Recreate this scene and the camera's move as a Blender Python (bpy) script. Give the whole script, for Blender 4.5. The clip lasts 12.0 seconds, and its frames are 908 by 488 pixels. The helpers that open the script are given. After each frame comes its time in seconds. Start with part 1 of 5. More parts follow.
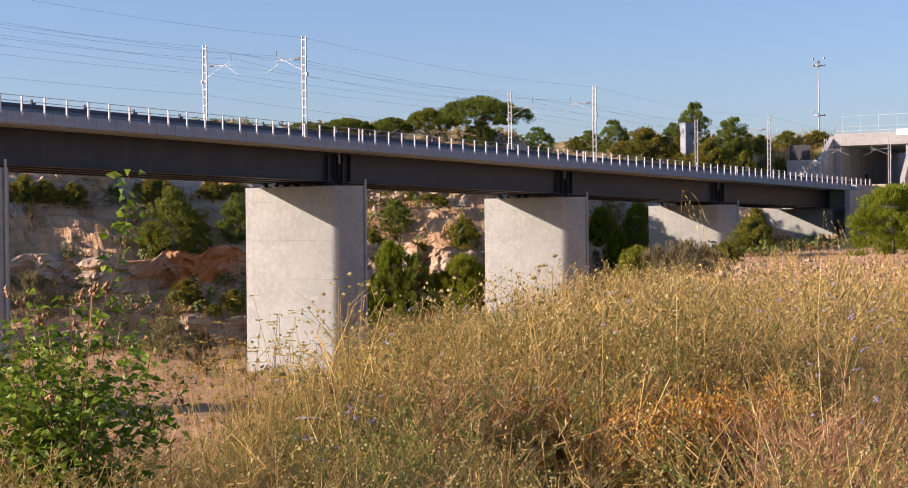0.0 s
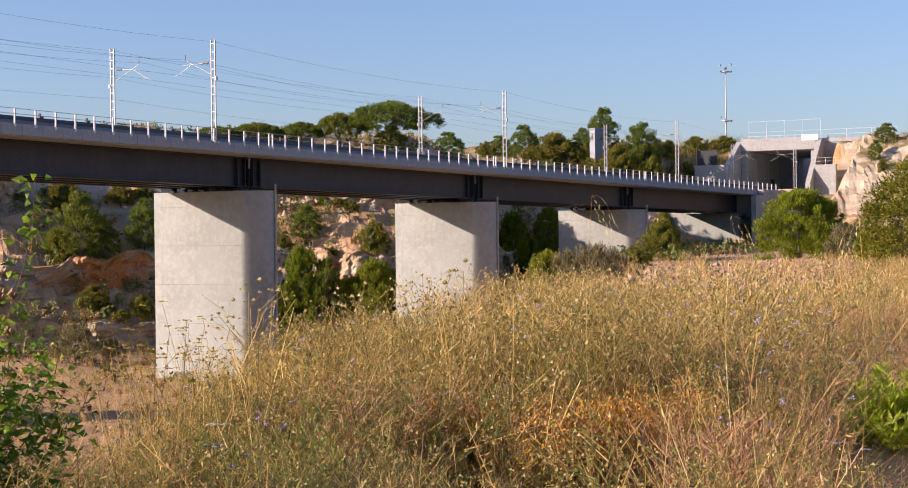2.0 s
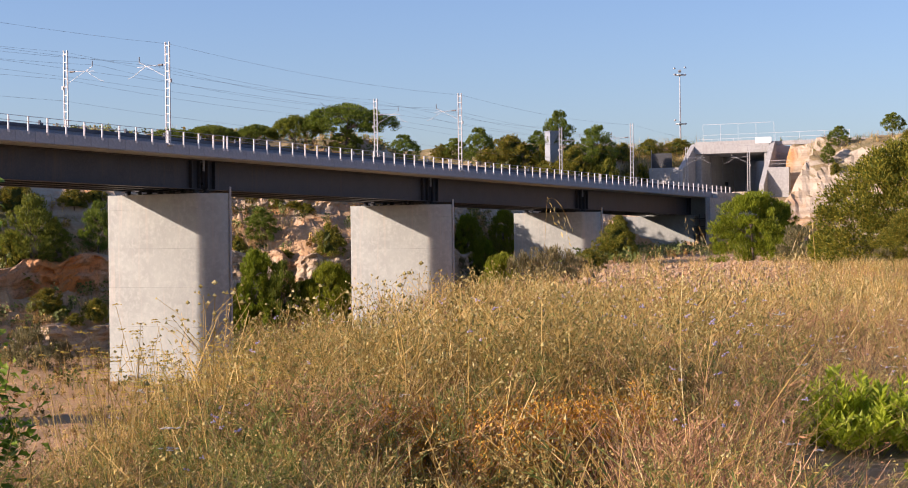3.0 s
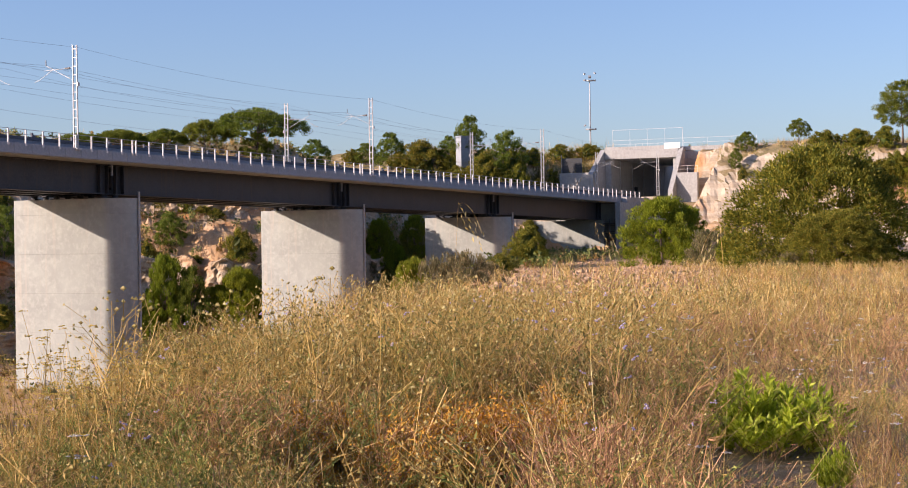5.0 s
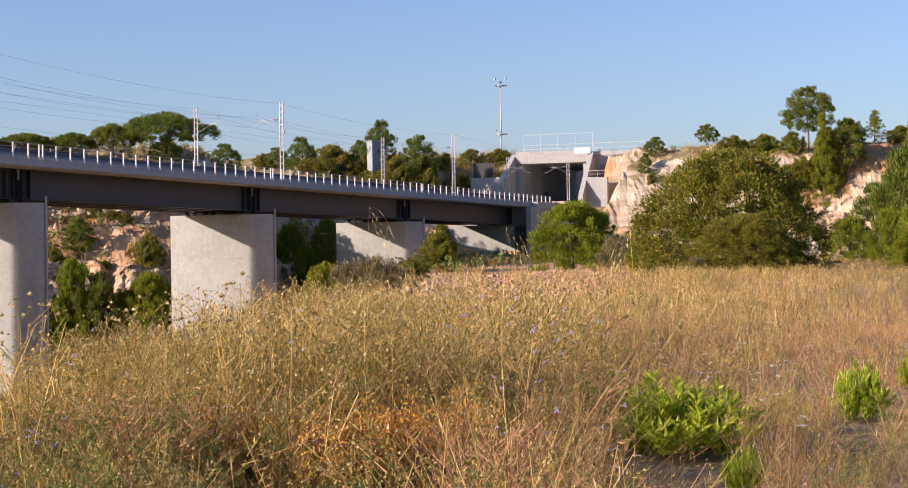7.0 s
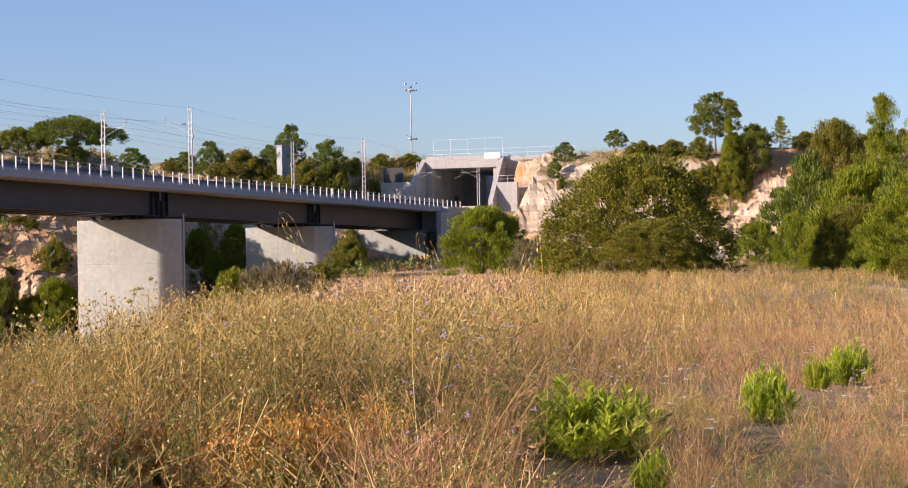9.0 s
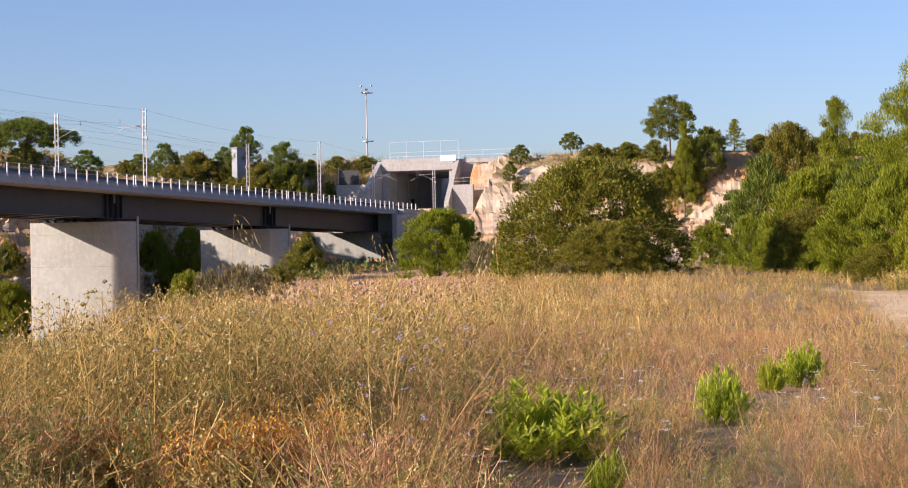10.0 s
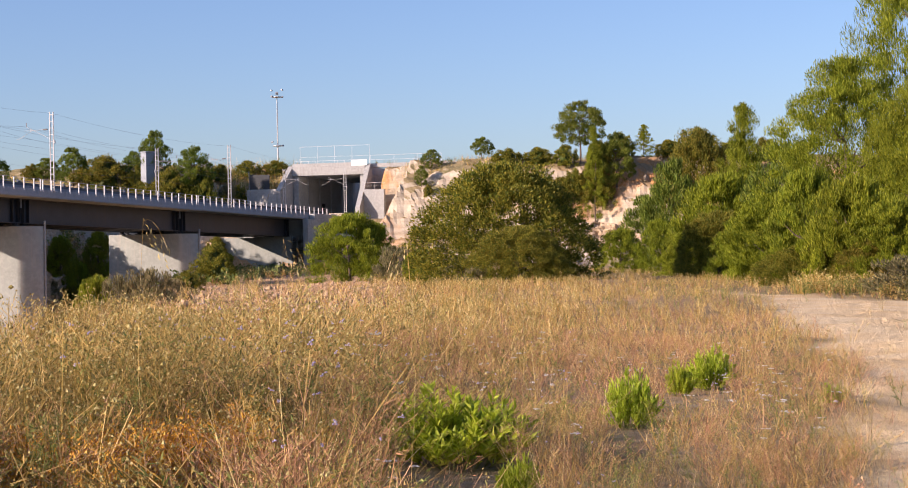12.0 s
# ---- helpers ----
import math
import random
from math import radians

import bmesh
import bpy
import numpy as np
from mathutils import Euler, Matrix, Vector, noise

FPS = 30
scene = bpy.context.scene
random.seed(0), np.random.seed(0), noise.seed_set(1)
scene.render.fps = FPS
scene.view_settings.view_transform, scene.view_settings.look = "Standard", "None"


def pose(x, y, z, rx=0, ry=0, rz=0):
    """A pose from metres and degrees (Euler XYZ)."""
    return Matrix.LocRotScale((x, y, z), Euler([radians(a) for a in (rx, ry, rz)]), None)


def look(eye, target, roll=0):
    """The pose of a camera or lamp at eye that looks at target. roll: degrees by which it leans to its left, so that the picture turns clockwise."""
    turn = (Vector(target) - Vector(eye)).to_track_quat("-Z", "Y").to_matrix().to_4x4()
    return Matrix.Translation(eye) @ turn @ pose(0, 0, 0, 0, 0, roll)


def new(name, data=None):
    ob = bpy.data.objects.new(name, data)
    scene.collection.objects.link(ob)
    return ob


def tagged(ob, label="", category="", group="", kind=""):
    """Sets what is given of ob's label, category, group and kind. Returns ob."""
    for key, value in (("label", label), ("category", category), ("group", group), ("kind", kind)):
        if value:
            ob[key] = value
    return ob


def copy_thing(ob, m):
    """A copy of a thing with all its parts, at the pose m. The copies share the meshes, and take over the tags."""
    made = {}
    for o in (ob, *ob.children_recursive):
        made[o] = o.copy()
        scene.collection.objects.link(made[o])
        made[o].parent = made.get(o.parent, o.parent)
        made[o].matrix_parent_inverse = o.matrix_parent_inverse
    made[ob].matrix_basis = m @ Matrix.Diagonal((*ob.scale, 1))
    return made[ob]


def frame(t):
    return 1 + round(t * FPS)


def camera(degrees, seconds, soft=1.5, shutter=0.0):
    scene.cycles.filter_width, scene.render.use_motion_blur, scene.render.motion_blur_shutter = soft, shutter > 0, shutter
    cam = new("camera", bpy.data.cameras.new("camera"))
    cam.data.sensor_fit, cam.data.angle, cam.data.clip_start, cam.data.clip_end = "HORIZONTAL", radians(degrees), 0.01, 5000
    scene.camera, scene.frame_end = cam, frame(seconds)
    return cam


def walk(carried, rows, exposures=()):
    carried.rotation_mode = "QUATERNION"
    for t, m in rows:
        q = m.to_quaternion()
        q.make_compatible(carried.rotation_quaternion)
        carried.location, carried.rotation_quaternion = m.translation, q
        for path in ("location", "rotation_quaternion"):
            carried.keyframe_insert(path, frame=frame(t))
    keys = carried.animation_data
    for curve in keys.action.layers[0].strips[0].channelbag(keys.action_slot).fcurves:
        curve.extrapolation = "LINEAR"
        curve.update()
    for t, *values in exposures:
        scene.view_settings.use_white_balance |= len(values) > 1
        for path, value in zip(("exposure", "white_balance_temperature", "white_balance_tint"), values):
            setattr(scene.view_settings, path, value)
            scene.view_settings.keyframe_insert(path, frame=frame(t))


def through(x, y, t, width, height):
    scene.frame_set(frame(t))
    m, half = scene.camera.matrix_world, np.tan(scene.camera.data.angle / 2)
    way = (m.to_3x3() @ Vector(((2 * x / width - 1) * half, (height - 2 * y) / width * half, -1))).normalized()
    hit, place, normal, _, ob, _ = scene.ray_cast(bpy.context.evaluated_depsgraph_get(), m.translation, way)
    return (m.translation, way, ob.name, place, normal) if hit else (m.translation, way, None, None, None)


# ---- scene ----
# camera: stands on the field beside the bridge and pans slowly to the right
EYE = 1.7
cam = camera(31.01, 12.0, soft=1.0)
ROWS = [
    (0.0, -0.161, -0.391, 0.581), (0.5, -0.921, -0.358, 0.605), (1.0, -1.725, -0.329, 0.628),
    (1.5, -2.478, -0.292, 0.651), (2.0, -3.286, -0.254, 0.674), (2.5, -4.043, -0.219, 0.697),
    (3.0, -4.844, -0.182, 0.719), (5.0, -7.950, -0.051, 0.804), (5.5, -8.708, -0.030, 0.825),
    (6.0, -9.515, 0.009, 0.845), (6.5, -10.251, 0.028, 0.865), (7.0, -11.055, 0.067, 0.884),
    (9.0, -14.193, 0.183, 0.960), (9.5, -14.944, 0.210, 0.978), (10.0, -15.743, 0.243, 0.995),
    (10.5, -16.486, 0.271, 1.013), (11.0, -17.291, 0.297, 1.030), (11.5, -18.034, 0.329, 1.046),
    (12.0, -18.845, 0.353, 1.063),
]
walk(cam, [(t, pose(0, 0, EYE, 90 + pitch, roll, yaw)) for t, yaw, pitch, roll in ROWS],
     exposures=((0.0, 0.76, 6700, 29), (12.0, 0.76, 6700, 29)))

# ---- light: low sun from the side, clear sky ----
SUN_EL, SUN_AZ = 18.2, -98.0          # degrees; azimuth clockwise from +y
world = bpy.data.worlds.new("world")
scene.world = world
world.use_nodes = True
wn = world.node_tree
sky = wn.nodes.new("ShaderNodeTexSky")
sky.sky_type, sky.sun_disc = "NISHITA", False
sky.sun_elevation, sky.sun_rotation = radians(SUN_EL), radians(SUN_AZ)
sky.air_density, sky.dust_density, sky.ozone_density = 1.0, 0.9, 5.0
wn.links.new(sky.outputs[0], wn.nodes["Background"].inputs[0])
wn.nodes["Background"].inputs[1].default_value = 0.105
sun_data = bpy.data.lights.new("sun", "SUN")
sun_data.energy, sun_data.angle, sun_data.color = 5.0, radians(0.53), (1.0, 0.87, 0.69)
to_sun = Vector((math.sin(radians(SUN_AZ)) * math.cos(radians(SUN_EL)), math.cos(radians(SUN_AZ)) * math.cos(radians(SUN_EL)), math.sin(radians(SUN_EL))))
sun = new("sun", sun_data)
sun.matrix_world = look(to_sun * 100, (0, 0, 0))


# ---- materials ----
def mix_rgb(nt, fac, a, b):
    n = nt.nodes.new("ShaderNodeMix")
    n.data_type = "RGBA"
    for sock, v in ((n.inputs[0], fac), (n.inputs[6], a), (n.inputs[7], b)):
        if isinstance(v, bpy.types.NodeSocket):
            nt.links.new(v, sock)
        else:
            sock.default_value = v if isinstance(v, (int, float)) else (*v, 1)
    return n.outputs[2]


def ramp(nt, fac, lo, hi):
    n = nt.nodes.new("ShaderNodeMapRange")
    n.inputs[1].default_value, n.inputs[2].default_value = lo, hi
    nt.links.new(fac, n.inputs[0])
    return n.outputs[0]


def noise_tex(nt, scale, detail=6.0, rough=0.6, stretch=None, coords="Object"):
    tc = nt.nodes.new("ShaderNodeTexCoord")
    n = nt.nodes.new("ShaderNodeTexNoise")
    n.inputs["Scale"].default_value, n.inputs["Detail"].default_value, n.inputs["Roughness"].default_value = scale, detail, rough
    if stretch:
        mp = nt.nodes.new("ShaderNodeMapping")
        mp.inputs["Scale"].default_value = stretch
        nt.links.new(tc.outputs[coords], mp.inputs[0])
        nt.links.new(mp.outputs[0], n.inputs[0])
    else:
        nt.links.new(tc.outputs[coords], n.inputs[0])
    return n.outputs[0]


def surface(name, base, dark, light, scale=1.0, fine=14.0, rough=0.85, metal=0.0, bump=0.3, dist=0.02, streak=None, spec=0.3):
    """A weathered surface: two scales of noise between three tones, and fine relief. streak: colour of run-down stains."""
    m = bpy.data.materials.new(name)
    m.use_nodes = True
    nt = m.node_tree
    p = nt.nodes["Principled BSDF"]
    c = mix_rgb(nt, ramp(nt, noise_tex(nt, scale), 0.38, 0.68), base, dark)
    c = mix_rgb(nt, ramp(nt, noise_tex(nt, fine), 0.45, 0.75), c, light)
    if streak:
        c = mix_rgb(nt, ramp(nt, noise_tex(nt, 1.0, 4, 0.6, (2.2, 2.2, 0.12)), 0.55, 0.85), c, streak)
    nt.links.new(c, p.inputs["Base Color"])
    p.inputs["Roughness"].default_value, p.inputs["Metallic"].default_value = rough, metal
    p.inputs["Specular IOR Level"].default_value = spec
    b = nt.nodes.new("ShaderNodeBump")
    b.inputs["Strength"].default_value, b.inputs["Distance"].default_value = bump, dist
    nt.links.new(noise_tex(nt, fine * 1.7, 8), b.inputs["Height"])
    nt.links.new(b.outputs[0], p.inputs["Normal"])
    return m


def leafy(name, tones, through=0.3, rough=0.6):
    """Foliage or straw: the tone differs from leaf to leaf and from clump to clump; some light passes through."""
    m = bpy.data.materials.new(name)
    m.use_nodes = True
    nt = m.node_tree
    p = nt.nodes["Principled BSDF"]
    geo = nt.nodes.new("ShaderNodeNewGeometry")
    cr = nt.nodes.new("ShaderNodeValToRGB")
    els = cr.color_ramp.elements
    while len(els) < len(tones):
        els.new(0.5)
    for k, tone in enumerate(tones):
        els[k].position, els[k].color = k / (len(tones) - 1), (*tone, 1)
    nt.links.new(geo.outputs["Random Per Island"], cr.inputs[0])
    info = nt.nodes.new("ShaderNodeObjectInfo")
    big = ramp(nt, noise_tex(nt, 0.5, 3), 0.35, 0.65)
    hsv = nt.nodes.new("ShaderNodeHueSaturation")
    vr = nt.nodes.new("ShaderNodeMapRange")
    vr.inputs[3].default_value, vr.inputs[4].default_value = 0.8, 1.2
    nt.links.new(big, vr.inputs[0])
    hr = nt.nodes.new("ShaderNodeMapRange")
    hr.inputs[3].default_value, hr.inputs[4].default_value = 0.485, 0.515
    nt.links.new(info.outputs["Random"], hr.inputs[0])
    nt.links.new(hr.outputs[0], hsv.inputs["Hue"])
    nt.links.new(vr.outputs[0], hsv.inputs["Value"])
    nt.links.new(cr.outputs[0], hsv.inputs["Color"])
    nt.links.new(hsv.outputs[0], p.inputs["Base Color"])
    p.inputs["Roughness"].default_value, p.inputs["Specular IOR Level"].default_value = rough, 0.25
    tr = nt.nodes.new("ShaderNodeBsdfTranslucent")
    nt.links.new(hsv.outputs[0], tr.inputs[0])
    mx = nt.nodes.new("ShaderNodeMixShader")
    mx.inputs[0].default_value = through
    nt.links.new(p.outputs[0], mx.inputs[1])
    nt.links.new(tr.outputs[0], mx.inputs[2])
    nt.links.new(mx.outputs[0], nt.nodes["Material Output"].inputs[0])
    return m


CONCRETE = surface("concrete", (0.298, 0.324, 0.304), (0.245, 0.265, 0.25), (0.342, 0.364, 0.340), 0.35, 2.2, 0.9, bump=0.25, streak=(0.36, 0.34, 0.30))
FASCIA = surface("fascia_concrete", (0.27, 0.30, 0.335), (0.21, 0.235, 0.265), (0.32, 0.35, 0.385), 0.6, 5.0, 0.9, bump=0.2, streak=(0.25, 0.25, 0.25))
PORTAL_CONCRETE = surface("portal_concrete", (0.35, 0.355, 0.345), (0.28, 0.282, 0.272), (0.42, 0.422, 0.41), 0.3, 3.0, 0.9, bump=0.25, streak=(0.28, 0.26, 0.24))
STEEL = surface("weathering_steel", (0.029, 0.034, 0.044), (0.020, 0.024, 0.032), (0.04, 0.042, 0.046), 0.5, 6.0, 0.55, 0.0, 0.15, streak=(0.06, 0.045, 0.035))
GALV = surface("galvanised_steel", (0.36, 0.37, 0.38), (0.28, 0.29, 0.30), (0.45, 0.45, 0.45), 2.0, 20.0, 0.5, 0.35, 0.05)
WIRE = surface("copper_wire", (0.16, 0.15, 0.15), (0.11, 0.10, 0.10), (0.2, 0.19, 0.18), 2.0, 20.0, 0.6, 0.3, 0.0)
BALLAST_WALL = surface("ballast_wall_concrete", (0.19, 0.225, 0.275), (0.15, 0.18, 0.22), (0.24, 0.27, 0.32), 0.8, 7.0, 0.85, bump=0.15)
POST = surface("post_paint", (0.62, 0.62, 0.62), (0.52, 0.52, 0.52), (0.70, 0.70, 0.69), 2.0, 14.0, 0.6, 0.0, 0.05)
BARRIER = surface("barrier_panel", (0.06, 0.075, 0.10), (0.045, 0.055, 0.075), (0.08, 0.095, 0.12), 0.8, 9.0, 0.6, 0.0, 0.1)
WHITE = surface("white_paint", (0.75, 0.75, 0.73), (0.65, 0.65, 0.63), (0.82, 0.82, 0.8), 2.0, 14.0, 0.5, 0.0, 0.05)
DARK_NET = surface("dark_netting", (0.05, 0.055, 0.06), (0.035, 0.04, 0.045), (0.07, 0.07, 0.075), 2.0, 20.0, 0.8, 0.0, 0.2)
BARK = surface("bark", (0.14, 0.10, 0.075), (0.08, 0.055, 0.04), (0.21, 0.17, 0.13), 4.0, 24.0, 0.95, 0.0, 0.8, 0.03)
STONES = surface("orange_stones", (0.46, 0.30, 0.17), (0.40, 0.22, 0.10), (0.56, 0.45, 0.32), 0.4, 3.0, 0.95, 0.0, 0.6, 0.03)
ROCK = surface("limestone", (0.50, 0.44, 0.36), (0.46, 0.30, 0.18), (0.60, 0.56, 0.49), 0.8, 7.0, 0.95, 0.0, 0.8, 0.05)
PINE = leafy("pine_needles", [(0.060, 0.095, 0.014), (0.115, 0.160, 0.020), (0.170, 0.210, 0.026), (0.230, 0.255, 0.040)], 0.42)
SHRUB = leafy("shrub_leaves", [(0.070, 0.095, 0.014), (0.135, 0.150, 0.018), (0.245, 0.215, 0.026), (0.345, 0.285, 0.040)], 0.42)
BRIGHT = leafy("bright_needles", [(0.085, 0.120, 0.008), (0.155, 0.195, 0.011), (0.235, 0.265, 0.016), (0.330, 0.345, 0.027)], 0.42)
GREYLEAF = leafy("grey_leaves", [(0.098, 0.098, 0.042), (0.154, 0.143, 0.062), (0.225, 0.195, 0.094), (0.281, 0.234, 0.114)], 0.35)
STRAW = leafy("dry_straw", [(0.280, 0.165, 0.040), (0.470, 0.300, 0.075), (0.620, 0.440, 0.140), (0.810, 0.660, 0.340)], 0.3)
WEED = leafy("dry_weed", [(0.185, 0.140, 0.034), (0.330, 0.240, 0.055), (0.490, 0.350, 0.090), (0.680, 0.490, 0.180)], 0.3)
BROWN = leafy("brown_twigs", [(0.200, 0.100, 0.050), (0.330, 0.175, 0.085), (0.460, 0.260, 0.120), (0.600, 0.390, 0.210)], 0.15)
GREEN = leafy("green_weed", [(0.08, 0.11, 0.025), (0.14, 0.175, 0.04), (0.21, 0.24, 0.055), (0.31, 0.31, 0.09)], 0.35)
LUSH = leafy("lush_leaves", [(0.230, 0.310, 0.020), (0.360, 0.460, 0.030), (0.470, 0.580, 0.050), (0.600, 0.660, 0.110)], 0.52, 0.45)
CLIMBER = leafy("climber_leaves", [(0.070, 0.120, 0.010), (0.130, 0.200, 0.015), (0.200, 0.280, 0.022), (0.310, 0.370, 0.050)], 0.4, 0.4)
ORANGE = leafy("rusty_weed", [(0.400, 0.150, 0.015), (0.540, 0.220, 0.022), (0.660, 0.300, 0.035), (0.540, 0.340, 0.080)], 0.3)
YELLOW = leafy("yellow_flowers", [(0.55, 0.42, 0.06), (0.65, 0.50, 0.08), (0.70, 0.56, 0.14)], 0.3)
PURPLE = leafy("mauve_flowers", [(0.46, 0.38, 0.54), (0.54, 0.47, 0.61), (0.62, 0.56, 0.68)], 0.3)
UMBEL = leafy("white_umbels", [(0.55, 0.53, 0.45), (0.65, 0.63, 0.56), (0.72, 0.70, 0.64)], 0.3)
HEADS = leafy("seed_heads", [(0.230, 0.155, 0.048), (0.330, 0.245, 0.080), (0.440, 0.335, 0.125), (0.600, 0.480, 0.230)], 0.3)


# ---- plan of the land ----
B0, BD, BN = np.array((-10.66, 135.2)), np.array((0.5505, 0.8349)), np.array((-0.8349, 0.5505))
GRADE = -0.0115


def br(s, b, z=0.0):
    """A point by its way along the bridge, across it (away from the field) and height."""
    q = B0 + s * BD + b * BN
    return Vector((q[0], q[1], z))


def lattice(ix, iy, seed):
    h = (ix.astype(np.int64) * 374761393 + iy.astype(np.int64) * 668265263 + seed * 974711) & 0x7FFFFFFF
    h = ((h ^ (h >> 13)) * 1274126177) & 0x7FFFFFFF
    return ((h ^ (h >> 16)) & 0xFFFF) / 65535.0


def vnoise(x, y, seed=0):
    ix, iy = np.floor(x), np.floor(y)
    fx, fy = x - ix, y - iy
    fx, fy = fx * fx * (3 - 2 * fx), fy * fy * (3 - 2 * fy)
    a, b = lattice(ix, iy, seed), lattice(ix + 1, iy, seed)
    c, d = lattice(ix, iy + 1, seed), lattice(ix + 1, iy + 1, seed)
    return (a * (1 - fx) + b * fx) * (1 - fy) + (c * (1 - fx) + d * fx) * fy - 0.5


def fbm(x, y, seed=0, octaves=4):
    return sum(vnoise(x * 2 ** k, y * 2 ** k, seed + k) / 1.9 ** k for k in range(octaves))


def smooth(v, lo, hi):
    v = np.clip((v - lo) / (hi - lo), 0, 1)
    return v * v * (3 - 2 * v)


LIP_Y = (-400, 0, 8, 15, 28, 60, 120, 190, 228, 260)
LIP_X = (-8, -3.5, -1.4, 0.4, 2.9, 10, 20, 33, 45, 80)


# foot of the rock slope on the valley's far side
FOOT_X = (-400, -85, -60, -46, -27, -14, 8, 15, 23, 32, 45, 120)
FOOT_Y = (205, 168, 158, 166, 172, 183, 180, 193, 219, 238, 262, 420)


def lip(y):
    return np.interp(y, LIP_Y, LIP_X)


def bridge_coords(x, y):
    dx, dy = x - B0[0], y - B0[1]
    return dx * BD[0] + dy * BD[1], dx * BN[0] + dy * BN[1]


# the land as a whole falls gently from the valley's side towards the track
TILT_AZ = (-180, -60, -15, -8, 0, 8, 16, 24, 30, 36, 70, 180)
TILT = (0, 0.0042, 0.0042, 0.0032, 0.0019, 0.0003, -0.0012, -0.0038, -0.0062, -0.0082, -0.0082, 0)


def ground_z(x, y):
    """Height of the land: a field that falls off into a quarried valley, and a stepped rock slope behind and beyond it."""
    x, y = np.asarray(x, float), np.asarray(y, float)
    s, b = bridge_coords(x, y)
    r, az = np.hypot(x, y), np.degrees(np.arctan2(x, y))
    z = 0.6 * smooth(az, 15, 24) * smooth(r, 35, 85) - 0.5 * smooth(r, 60, 120) * (1 - smooth(az, 10, 18))
    z = z + 0.16 * fbm(x / 3.1, y / 3.1, 3) + 0.05 * fbm(x / 0.7, y / 0.7, 9)
    z = z + 0.5 * smooth(r, 100, 150) * fbm(x / 9.0, y / 9.0, 4)
    inside = np.minimum(lip(y) - x, r - np.interp(az, (-20, -8, -2, 3), (9.0, 10.0, 12.5, 15.0))) + 2.0 * fbm(x / 7.0, y / 7.0, 5) * smooth(r, 25, 60)
    fall = 0.62 * np.clip(inside - 0.8, 0, None) * (1 + 0.3 * fbm(x / 5, y / 5, 6))
    z = np.maximum(z - fall, -10.7 + 0.5 * fbm(x / 8, y / 8, 7))
    wob = 5.0 * fbm(x / 16.0, y / 16.0, 11) + 0.5 * fbm(x / 4.0, y / 4.0, 12)
    q = (y - np.interp(x, FOOT_X, FOOT_Y)) * np.interp(x, (5, 14), (0.97, 0.55)) + wob
    step = 1.3 * fbm(x / 6.0, y / 6.0, 14)
    far = np.interp(q, (-1, 0, 2.2, 8, 12.5, 19, 23, 35, 42, 80, 200, 900), (-30, -12, -7.6, -5.8, -0.4, 4.6, 8.0, 13.2, 15, 16.5, 17, 17)) + step * smooth(q, 0, 2)
    q2 = s - 121.5 + 0.8 * wob
    end = np.interp(q2, (-1, 0, 4, 9, 12, 17, 22, 60, 300, 900), (-30, -3, 1.8, 4.5, 10, 14.6, 17.0, 18.0, 18, 18)) + step * smooth(q2, 1, 5)
    hill = np.maximum(far, end)
    bed = 1.5 + 0.3 * fbm(x / 30.0, y / 30.0, 17)
    f = (hill + 1.2 * fbm(x / 11.0, y / 11.0, 18)) / bed
    ledge = (np.floor(f) + smooth(f - np.floor(f), 0.55, 0.95)) * bed - 1.2 * fbm(x / 11.0, y / 11.0, 18)
    z = np.maximum(z, hill + 0.7 * (ledge - hill) * (1 - smooth(hill, 11, 14)))
    floor = 8.0 - 1.5 * (1 - smooth(s, 138, 146)) + 4.6 * smooth(b, 12.0, 12.8) * smooth(s, 146.8, 147.6)
    cut = smooth(b, -11.5, -8.6) * (1 - smooth(s, 149, 151) * (1 - smooth(b, -5, -3))) * (1 - smooth(b, 12.0, 13.0) * smooth(s, 148.0, 164.0)) * (1 - smooth(b, 17.5, 30.0)) * smooth(s, 124, 127) * (1 - smooth(s, 226, 230))
    z = np.where(cut > 0, z * (1 - cut) + np.minimum(z, floor) * cut, z)
    return z + np.interp(az, TILT_AZ, TILT) * np.minimum(r, 300)


def gz(x, y):
    return float(ground_z(x, y))


def bank_mask(x, y):
    """The stony, almost bare bank between the field and the abutment."""
    r, az = np.hypot(x, y), np.degrees(np.arctan2(x, y))
    return smooth(r, 30, 46) * (1 - smooth(az + 4 * fbm(x / 9.0, y / 9.0, 23), 15.5, 18.5))


TRACK_R = (0, 12, 17, 23, 28, 36, 46, 57, 63, 68, 75)
TRACK_AZ = (30.6, 30.6, 30.9, 31.4, 31.0, 30.1, 29.5, 29.1, 28.0, 26.9, 26.5)


def road_mask(x, y):
    """The sandy track: it comes in beside the viewpoint and bends away behind the field."""
    r, az = np.hypot(x, y), np.degrees(np.arctan2(x, y))
    edge = (az - np.interp(r, TRACK_R, TRACK_AZ)) * r / 57.3 + 0.9 * fbm(x / 3.0, y / 3.0, 21)
    far = 62 - 0.9 * np.clip(az - 30, -6, 12) + 3 * fbm(x / 6.0, y / 6.0, 22)
    return smooth(edge, 0, 0.9) * (1 - smooth(r, far - 2, far + 2)) * (1 - smooth(az, 50 + 6 * fbm(x / 7.0, y / 7.0, 24), 62))


